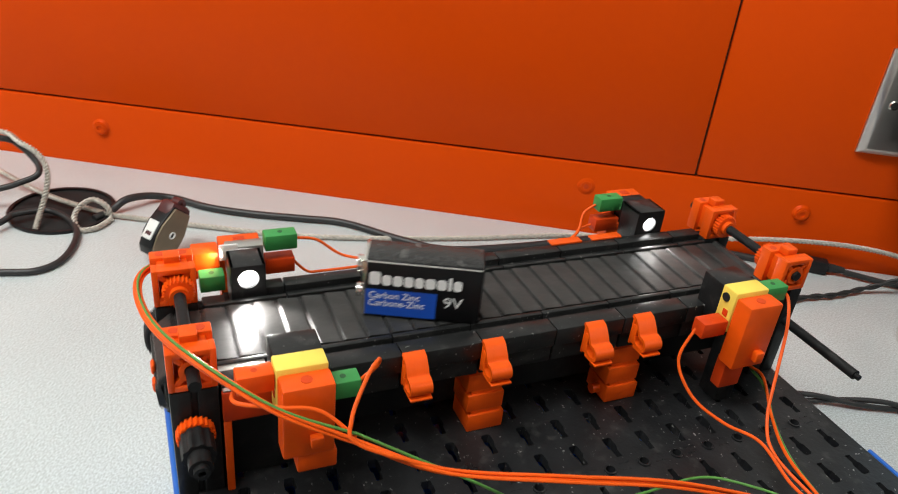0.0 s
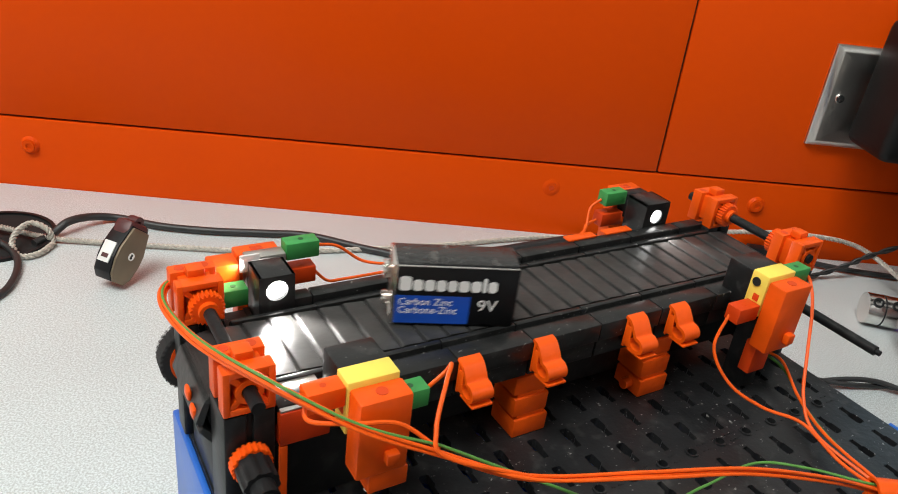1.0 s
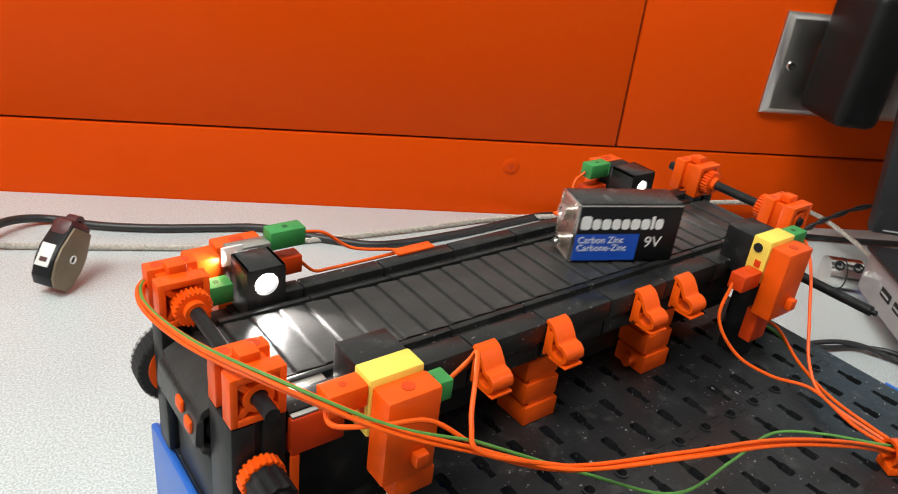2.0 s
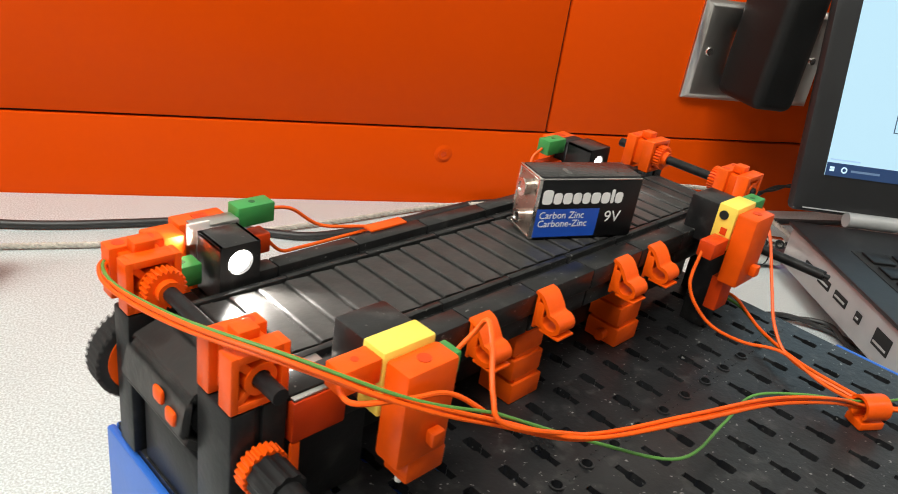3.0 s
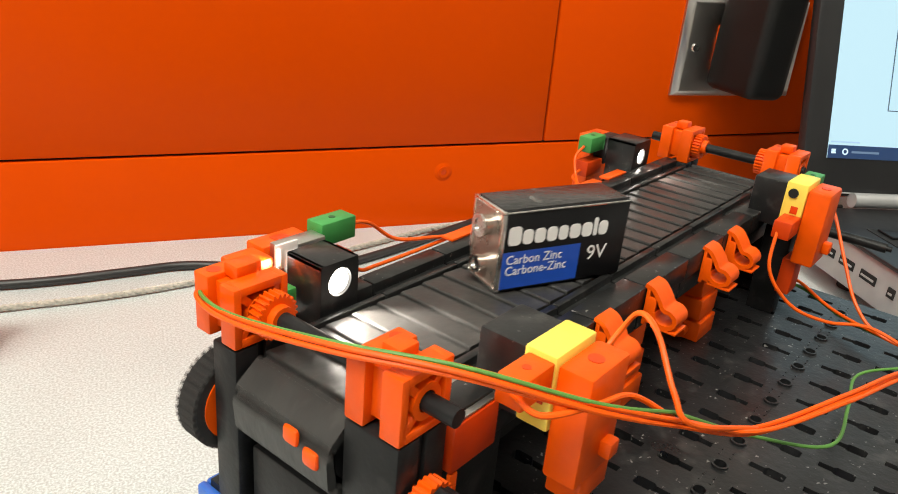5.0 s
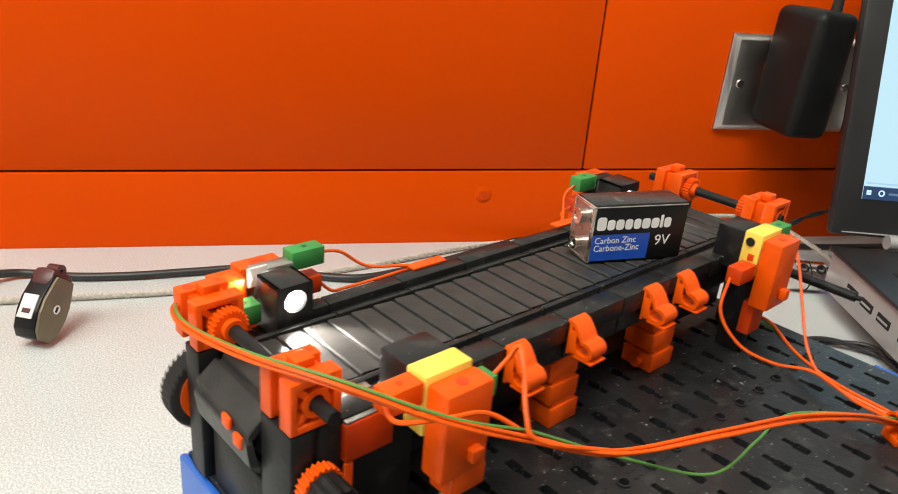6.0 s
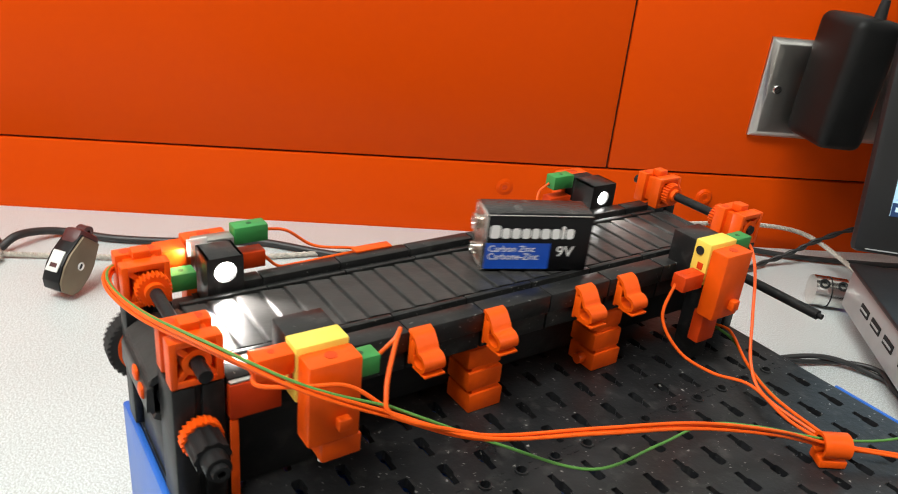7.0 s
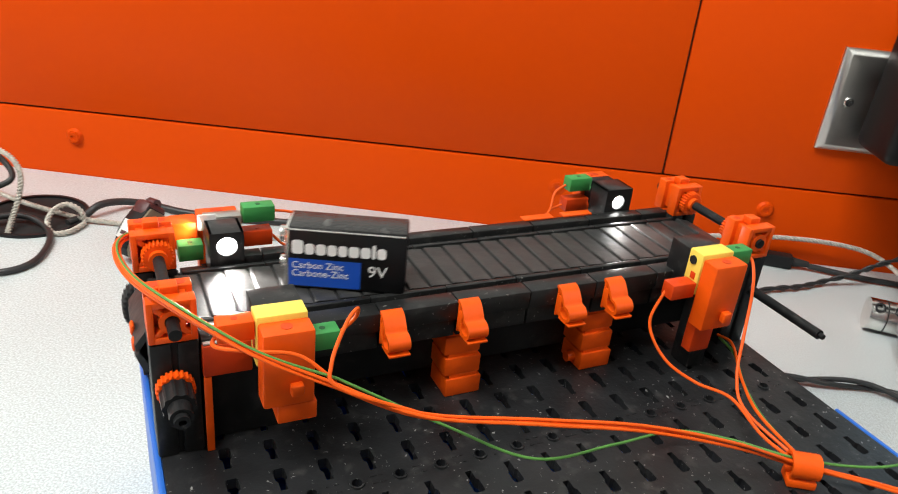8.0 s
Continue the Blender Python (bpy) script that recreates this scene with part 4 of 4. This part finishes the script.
for pts in ([(-0.0945, 0.1008, 0.1132), (-0.0860, 0.1010, 0.1110), (-0.0760, 0.0990, 0.1040), (-0.0640, 0.0940, 0.1030), (-0.050, 0.0920, 0.1010)],
            [(-0.0955, 0.1008, 0.1028), (-0.0900, 0.1000, 0.0975), (-0.0840, 0.0990, 0.0975), (-0.0700, 0.0950, 0.1000), (-0.0560, 0.0930, 0.1015)],
            [(0.0482, 0.1065, 0.1112), (0.0430, 0.1070, 0.1070), (0.0390, 0.1030, 0.1000), (0.0300, 0.0960, 0.0990)],
            [(0.0477, 0.1065, 0.1007), (0.0415, 0.1060, 0.0990), (0.0360, 0.1010, 0.0990), (0.0260, 0.0960, 0.0985)]):
    part("wire", tube(B(), pts, 0.0006, 8), ORANGEWIRE, harness)
wc = thing("wire_clip", "orange plastic clip holding the wires to the plate", "clip", m=pose(0.0580, -0.0486, H, 0, 0, -32))
b = B()
strip = []
for a in range(-125, 181, 15):
    c, d = math.cos(radians(a)), math.sin(radians(a))
    strip.append([b.verts.new((x, r * d, 0.0075 + r * c)) for x, r in ((-0.0050, 0.0048), (0.0050, 0.0048), (0.0050, 0.0036), (-0.0050, 0.0036))])
for p, q in zip(strip, strip[1:]):
    for k in range(4):
        b.faces.new((p[k], p[(k + 1) % 4], q[(k + 1) % 4], q[k]))
b.faces.new(strip[0][::-1])
b.faces.new(strip[-1])
part("loop", b, ORANGE, wc)
part("stem", bx(B(), -0.0050, 0.0050, -0.0040, 0.0040, 0.0003, 0.0034, 0.0005), ORANGE, wc)
for x in (-0.056, 0.023, 0.044):
    c = thing("rail_tab", "orange plastic tab clipped to the far rail", "clip", m=pose(x, 0.0883, 0.1035), group="far rail tabs")
    part("tab", bx(B(), -0.0078, 0.0078, -0.0015, 0.0030, 0.0000, 0.0010, 0.0003), ORANGE, c)
    part("hook", bx(B(), -0.0050, 0.0050, 0.0002, 0.0014, -0.0090, -0.0001, 0.0003), ORANGE, c)


# ---- desk clutter ----
grommet = thing("cable_grommet", "black round cable hole set in the desk top", "grommet", m=pose(-0.2000, 0.3690, 0))
part("rim", ring(B(), (0, 0, 0.0001), (0, 0, 0.0022), 0.0345, 0.0322, 48), BLACK, grommet)
part("well", rod(B(), (0, 0, 0.0002), (0, 0, 0.0006), 0.0323, 48), HOLE, grommet)


def cable(name, pts, r, mat, label, category="cable", twist=None):
    return solid(name, tube(B(), pts, r, 12, 10, twist), mat, label, category)


def steel_rope(pts, label, r=0.0019, n=40, lay=0.009):
    """A rope of three twisted strands under a clear coat."""
    rope = thing("security_cable", label, "cable", group="security cables")
    path = smooth_path(pts, 6)
    turns = sum((b - a).length for a, b in zip(path, path[1:])) / lay
    for k in range(3):
        part("strand", tube(B(), pts, r * 0.56, 7, n, (r * 0.48, turns, k / 3)), ROPE, rope)
    return rope


cable("power_cable", [(-0.1800, 0.3500, 0.0020), (-0.1688, 0.3577, 0.0035), (-0.1585, 0.3633, 0.0080), (-0.1436, 0.3707, 0.0060), (-0.1262, 0.3693, 0.0030), (-0.1048, 0.3511, 0.0027), (-0.0759, 0.3347, 0.0027), (-0.0430, 0.3210, 0.0027), (-0.0150, 0.3080, 0.0027), (0.0170, 0.2760, 0.0027),
                      (0.0450, 0.2560, 0.0027), (0.1000, 0.2490, 0.0027), (0.1500, 0.2480, 0.0027), (0.1850, 0.2440, 0.0027), (0.2350, 0.2150, 0.0027), (0.2800, 0.1830, 0.0027)], 0.0026, CABLE_BLACK, "thick black power cable lying on the desk")
pl = thing("cable_plug", "black moulded cable plug lying on the desk", "plug", m=pose(0.3000, 0.1730, 0.0052, 0, 0, -36))
part("body", bx(B(), -0.017, 0.010, -0.0050, 0.0050, -0.0050, 0.0050, 0.0015), BLACK, pl)
part("strain_relief", rod(B(), (0.0100, 0, 0), (0.0220, 0, 0), 0.0036, 14, 0.0022), RUBBER, pl)
cable("thin_cable", [(0.3180, 0.1600, 0.0040), (0.3470, 0.1350, 0.0030), (0.390, 0.105, 0.0030), (0.45, 0.07, 0.003)], 0.0021, CABLE_BLACK, "thin black cable leading from the plug")
steel_rope([(-0.2600, 0.4600, 0.0060), (-0.2427, 0.4324, 0.0060), (-0.2121, 0.3842, 0.0080), (-0.1885, 0.3631, 0.0060), (-0.1689, 0.3520, 0.0030), (-0.1409, 0.3387, 0.0021), (-0.1050, 0.3215, 0.0021), (-0.0580, 0.3000, 0.0021),
            (0.0000, 0.2830, 0.0021), (0.0680, 0.2690, 0.0021), (0.1460, 0.2560, 0.0024), (0.2000, 0.2300, 0.0060), (0.2560, 0.2020, 0.0160), (0.2960, 0.1800, 0.0210), (0.3320, 0.1590, 0.0220), (0.3560, 0.1400, 0.0190),
            (0.3520, 0.1100, 0.0160), (0.3340, 0.0780, 0.0140), (0.3120, 0.0675, 0.0135)], "clear coated steel security cable across the desk")
steel_rope([(-0.2700, 0.4100, 0.0460), (-0.2322, 0.3963, 0.0500), (-0.2194, 0.3760, 0.0500), (-0.2085, 0.3640, 0.0460), (-0.2040, 0.3560, 0.0380), (-0.2062, 0.3545, 0.0240), (-0.2118, 0.3530, 0.0090), (-0.2155, 0.3430, 0.0010)],
           "steel security cable rising out of the desk hole")
steel_rope([(-0.1691, 0.3500, 0.0020), (-0.1717, 0.3518, 0.0100), (-0.1795, 0.3579, 0.0125), (-0.1878, 0.3532, 0.0105), (-0.1918, 0.3460, 0.0055), (-0.1887, 0.3350, 0.0024), (-0.1785, 0.3355, 0.0022), (-0.1691, 0.3472, 0.0021)],
           "small loop of coated steel cable at the desk hole")
cable("black_cable", [(-0.2700, 0.3180, 0.0030), (-0.2355, 0.3476, 0.0060), (-0.2276, 0.3560, 0.0070), (-0.2078, 0.3595, 0.0060), (-0.1942, 0.3457, 0.0040), (-0.1905, 0.3250, 0.0024), (-0.1976, 0.2984, 0.0022), (-0.2114, 0.2871, 0.0022), (-0.2313, 0.2895, 0.0022), (-0.28, 0.300, 0.0022)], 0.0021, CABLE_BLACK, "black cable looped on the desk")
cable("black_cable", [(-0.2700, 0.3900, 0.0520), (-0.2316, 0.3894, 0.0480), (-0.2213, 0.3928, 0.0400), (-0.2123, 0.3857, 0.0300), (-0.2125, 0.3772, 0.0250), (-0.2247, 0.3790, 0.0190), (-0.2366, 0.3808, 0.0150), (-0.2800, 0.3800, 0.0060)], 0.0021, CABLE_BLACK, "black cable hanging over the desk hole")
for dz, ph in ((0.0, 0.0), (0.0, 0.5)):
    cable("twin_cable", [(0.1500, 0.0720, 0.0040), (0.1750, 0.0590, 0.0040), (0.2000, 0.0480, 0.0040), (0.2280, 0.0330, 0.0040), (0.2400, 0.0130, 0.0040), (0.2330, -0.0040, 0.0040), (0.2200, -0.0300, 0.0040), (0.20, -0.07, 0.004)], 0.0015, CABLE_BLACK, "thin black twin cable on the desk", twist=(0.0017, 2.5, ph))
for ph in (0.0, 0.5):
    cable("thin_cable", [(0.2200, 0.1400, 0.0030), (0.2600, 0.1410, 0.0030), (0.2850, 0.1380, 0.0030), (0.3110, 0.1380, 0.0040), (0.3330, 0.1310, 0.0120), (0.3530, 0.1260, 0.0200), (0.3840, 0.1140, 0.0300), (0.43, 0.098, 0.03)], 0.0011, CABLE_BLACK,
          "thin black twisted cable on the desk", twist=(0.0011, 7, ph))

PADLOCK_TURN = pose(0, 0, 0, -4, 40, 30)
padlock = thing("padlock", "bronze padlock with dark body and maroon cover leaning on the desk", "padlock",
                m=Matrix.Translation(Vector((-0.1335, 0.2850, 0.0185)) - PADLOCK_TURN @ Vector((0, -0.0068, 0.0170))) @ PADLOCK_TURN)


def boat(y0, y1, z_top, grow=0.0):
    """A prism with a long six sided outline, narrow at both ends."""
    out = [(-0.0040, 0.0), (0.0040, 0.0), (0.0075, 0.0040), (0.0095, 0.0130), (0.0095, 0.0200), (0.0062, z_top), (-0.0062, z_top), (-0.0095, 0.0200), (-0.0095, 0.0130), (-0.0075, 0.0040)]
    b = B()
    out = [(x * (1 + grow), z) for x, z in out]
    va = [b.verts.new((x, y0, z)) for x, z in out]
    vb = [b.verts.new((x, y1, z)) for x, z in out]
    b.faces.new(va)
    b.faces.new(vb[::-1])
    n = len(out)
    for i in range(n):
        b.faces.new((va[i], va[(i + 1) % n], vb[(i + 1) % n], vb[i]))
    es = [e for e in b.edges]
    bmesh.ops.bevel(b, geom=es, offset=0.0005, segments=2, profile=0.5, affect="EDGES")
    return b


part("front_plate", boat(-0.0068, -0.0050, 0.0330), BRASS, padlock, "bronze front plate")
part("body", boat(-0.0049, 0.0078, 0.0340, 0.05), BATBLACK, padlock, "dark lock body")
part("side_label", bx(B(), -0.0106, -0.0098, -0.0030, 0.0058, 0.0090, 0.0215, 0.0002), WHITE, padlock, "white printed side label")
part("label_print", bx(B(), -0.0108, -0.0105, -0.0012, 0.0036, 0.0115, 0.0140, 0), MAROON, padlock)
sb = B()
bx(sb, -0.0082, 0.0082, -0.0048, 0.0084, 0.0255, 0.0370, 0.0030)
part("shackle_cover", sb, MAROON, padlock, "maroon plastic cover")
part("shackle", ring(B(), (0, -0.002, 0.0372), (0, 0.005, 0.0372), 0.0034, 0.0010, 20), MAROON, padlock)
part("key_hole", rod(B(), (0, -0.0067, 0.0170), (0, -0.0072, 0.0170), 0.0024, 16), BRIGHT, padlock)
part("key_slot", bx(B(), -0.0005, 0.0005, -0.0075, -0.0070, 0.0155, 0.0185, 0), HOLE, padlock)

# ---- laptop and its lock ----
LAP = pose(0.2722, 0.0586, 0, 0, 0, -43)
laptop = thing("laptop", "open dark grey laptop with a lit screen on the desk", "laptop", m=LAP)
base = part("base", bx(B(), 0.004, 0.345, -0.245, 0.012, 0.0125, 0.0395, 0.003), LAPSIDE, laptop, "silver edged laptop base")
part("deck", bx(B(), 0.002, 0.347, -0.247, 0.014, 0.0396, 0.0425, 0.0012), LAPTOP, laptop, "black palm rest")
for fx in (0.03, 0.32):
    for fy in (-0.22, -0.02):
        part("rubber_foot", rod(B(), (fx, fy, 0.0), (fx, fy, 0.0126), 0.008, 16), RUBBER, laptop)
for y0, w, z0, z1 in ((-0.0180, 0.0130, 0.0245, 0.0300), (-0.0360, 0.0140, 0.0245, 0.0300), (-0.0560, 0.0140, 0.0245, 0.0300), (-0.0800, 0.0060, 0.0240, 0.0300), (-0.1000, 0.0150, 0.0220, 0.0320), (-0.1300, 0.0150, 0.0240, 0.0300)):
    part("port", bx(B(), 0.0034, 0.0060, y0 - w, y0, z0, z1, 0.0004), HOLE, laptop)
    part("port_tongue", bx(B(), 0.0030, 0.0058, y0 - w + 0.0015, y0 - 0.0015, z0 + 0.0020, z0 + 0.0032, 0.0001), LAPSIDE, laptop)
key = bx(B(), -0.0072, 0.0072, -0.0072, 0.0072, 0, 0.0016, 0.0006)
key_mesh = mesh_of("key", key, BLACK)
part("keyboard_well", bx(B(), 0.024, 0.325, -0.128, -0.026, 0.0426, 0.0429, 0), HOLE, laptop)
for i in range(15):
    for j in range(5):
        k = new("key", key_mesh)
        k.parent = laptop
        k.location = (0.036 + 0.0194 * i, -0.036 - 0.0190 * j, 0.0430)
part("hinge", rod(B(), (0.040, 0.0150, 0.0475), (0.075, 0.0150, 0.0475), 0.0050, 20), LAPSIDE, laptop, "silver hinge barrel")
part("hinge", rod(B(), (0.265, 0.0150, 0.0475), (0.300, 0.0150, 0.0475), 0.0050, 20), LAPSIDE, laptop)
lid = new("lid")
lid.parent = laptop
lid.location = (0, 0.017, 0.0450)
lid.rotation_euler = (radians(-15.2), 0, 0)
tagged(lid, "tilted screen lid")
part("bezel", bx(B(), 0.003, 0.345, 0.000, 0.010, 0.004, 0.242, 0.004), LAPTOP, lid, "matt black screen bezel")
part("display", bx(B(), 0.0200, 0.328, -0.0006, 0.0006, 0.0292, 0.228, 0), SCREEN, lid, "pale blue lit display")
part("task_bar", bx(B(), 0.0200, 0.328, -0.0009, -0.0005, 0.0292, 0.0378, 0), SCREEN_BAR, lid, "dark blue task bar")
for k in range(2):
    for j in range(2):
        part("start_mark", bx(B(), 0.0222 + 0.0016 * k, 0.0236 + 0.0016 * k, -0.0012, -0.0008, 0.0322 + 0.0016 * j, 0.0336 + 0.0016 * j, 0), SCREEN_MARK, lid)
part("search_ring", ring(B(), (0.0322, -0.0012, 0.0336), (0.0322, -0.0008, 0.0336), 0.0021, 0.0013, 20), SCREEN_MARK, lid)
part("search_bar", bx(B(), 0.0370, 0.0570, -0.0011, -0.0008, 0.0328, 0.0342, 0), glow("dim_screen_text", (0.10, 0.16, 0.26), 1.0), lid)
part("status_strip", bx(B(), 0.0215, 0.0420, -0.0010, -0.0006, 0.0394, 0.0404, 0), glow("pale_screen_text", (0.30, 0.48, 0.66), 0.9), lid)
part("window_line", bx(B(), 0.0597, 0.328, -0.0009, -0.0005, 0.0613, 0.0619, 0), SCREEN_LINE, lid)
part("window_line", bx(B(), 0.0597, 0.0603, -0.0009, -0.0005, 0.0613, 0.228, 0), SCREEN_LINE, lid)
part("bezel_edge", bx(B(), 0.010, 0.338, -0.0012, 0.0004, 0.0060, 0.0068, 0.0002), LAPSIDE, lid, "thin pale line along the bezel")
lock = thing("laptop_lock", "polished steel cylinder lock at the laptop's side", "lock", m=pose(0.2970, 0.0810, 0.0108, 0, 0, -43))
lb = B()
rod(lb, (-0.0108, 0, 0), (0.0108, 0, 0), 0.0105, 32)
part("barrel", lb, BRIGHT, lock, "polished steel barrel")
part("groove", ring(B(), (-0.0010, 0, 0), (-0.0002, 0, 0), 0.0107, 0.0100, 32), HOLE, lock)
for x in (-0.0058, 0.0062):
    q = Matrix.Rotation(radians(-40), 3, "X")
    part("dial", ring(B(), q @ Vector((x, -0.0098, 0.002)), q @ Vector((x, -0.0110, 0.002)), 0.0034, 0.0020, 20), BLACK, lock)
part("blue_ring", ring(B(), (0.0104, 0, 0.002), (0.0116, 0, 0.002), 0.0075, 0.0055, 24), BLUE_GLOW, lock)
part("neck", rod(B(), (0.0100, 0, 0.002), (0.0190, 0, 0.003), 0.0050, 20), BLACK, lock)


# ---- what moves ----
TRAVEL = [(0.0, -0.0567), (0.52, -0.0982), (1.0, -0.0615), (1.7, -0.0098), (2.40, 0.0490), (2.8, 0.0205), (3.0, 0.0077), (3.5, -0.0310), (4.0, -0.0710),
          (4.40, -0.1040), (4.7, -0.0800), (5.8, 0.0053), (6.0, 0.0223), (6.33, 0.0480), (6.5, 0.0353), (7.0, -0.0027), (7.5, -0.0407), (8.0, -0.0767)]


def travel(t):
    """How far the belt has carried its load at t seconds."""
    return float(np.interp(t, [a for a, _ in TRAVEL], [b for _, b in TRAVEL]))


def motions():
    times = [0.1 * k for k in range(81)]
    walk(BATTERY, [(t, pose(travel(t), 0.0575, BELT_TOP + 0.0005, 0, 0, -23)) for t in times])
    for k, o in enumerate(LINKS):
        walk(o, [(t, on_loop(travel(t) + 0.2 + k * PITCH)) for t in times])
    for o in (SIDE_WHEEL, KNOB):
        p = o.location.copy()
        walk(o, [(t, Matrix.Translation(p) @ Matrix.Rotation(travel(t) / 0.0120, 4, "Y")) for t in times])


motions()
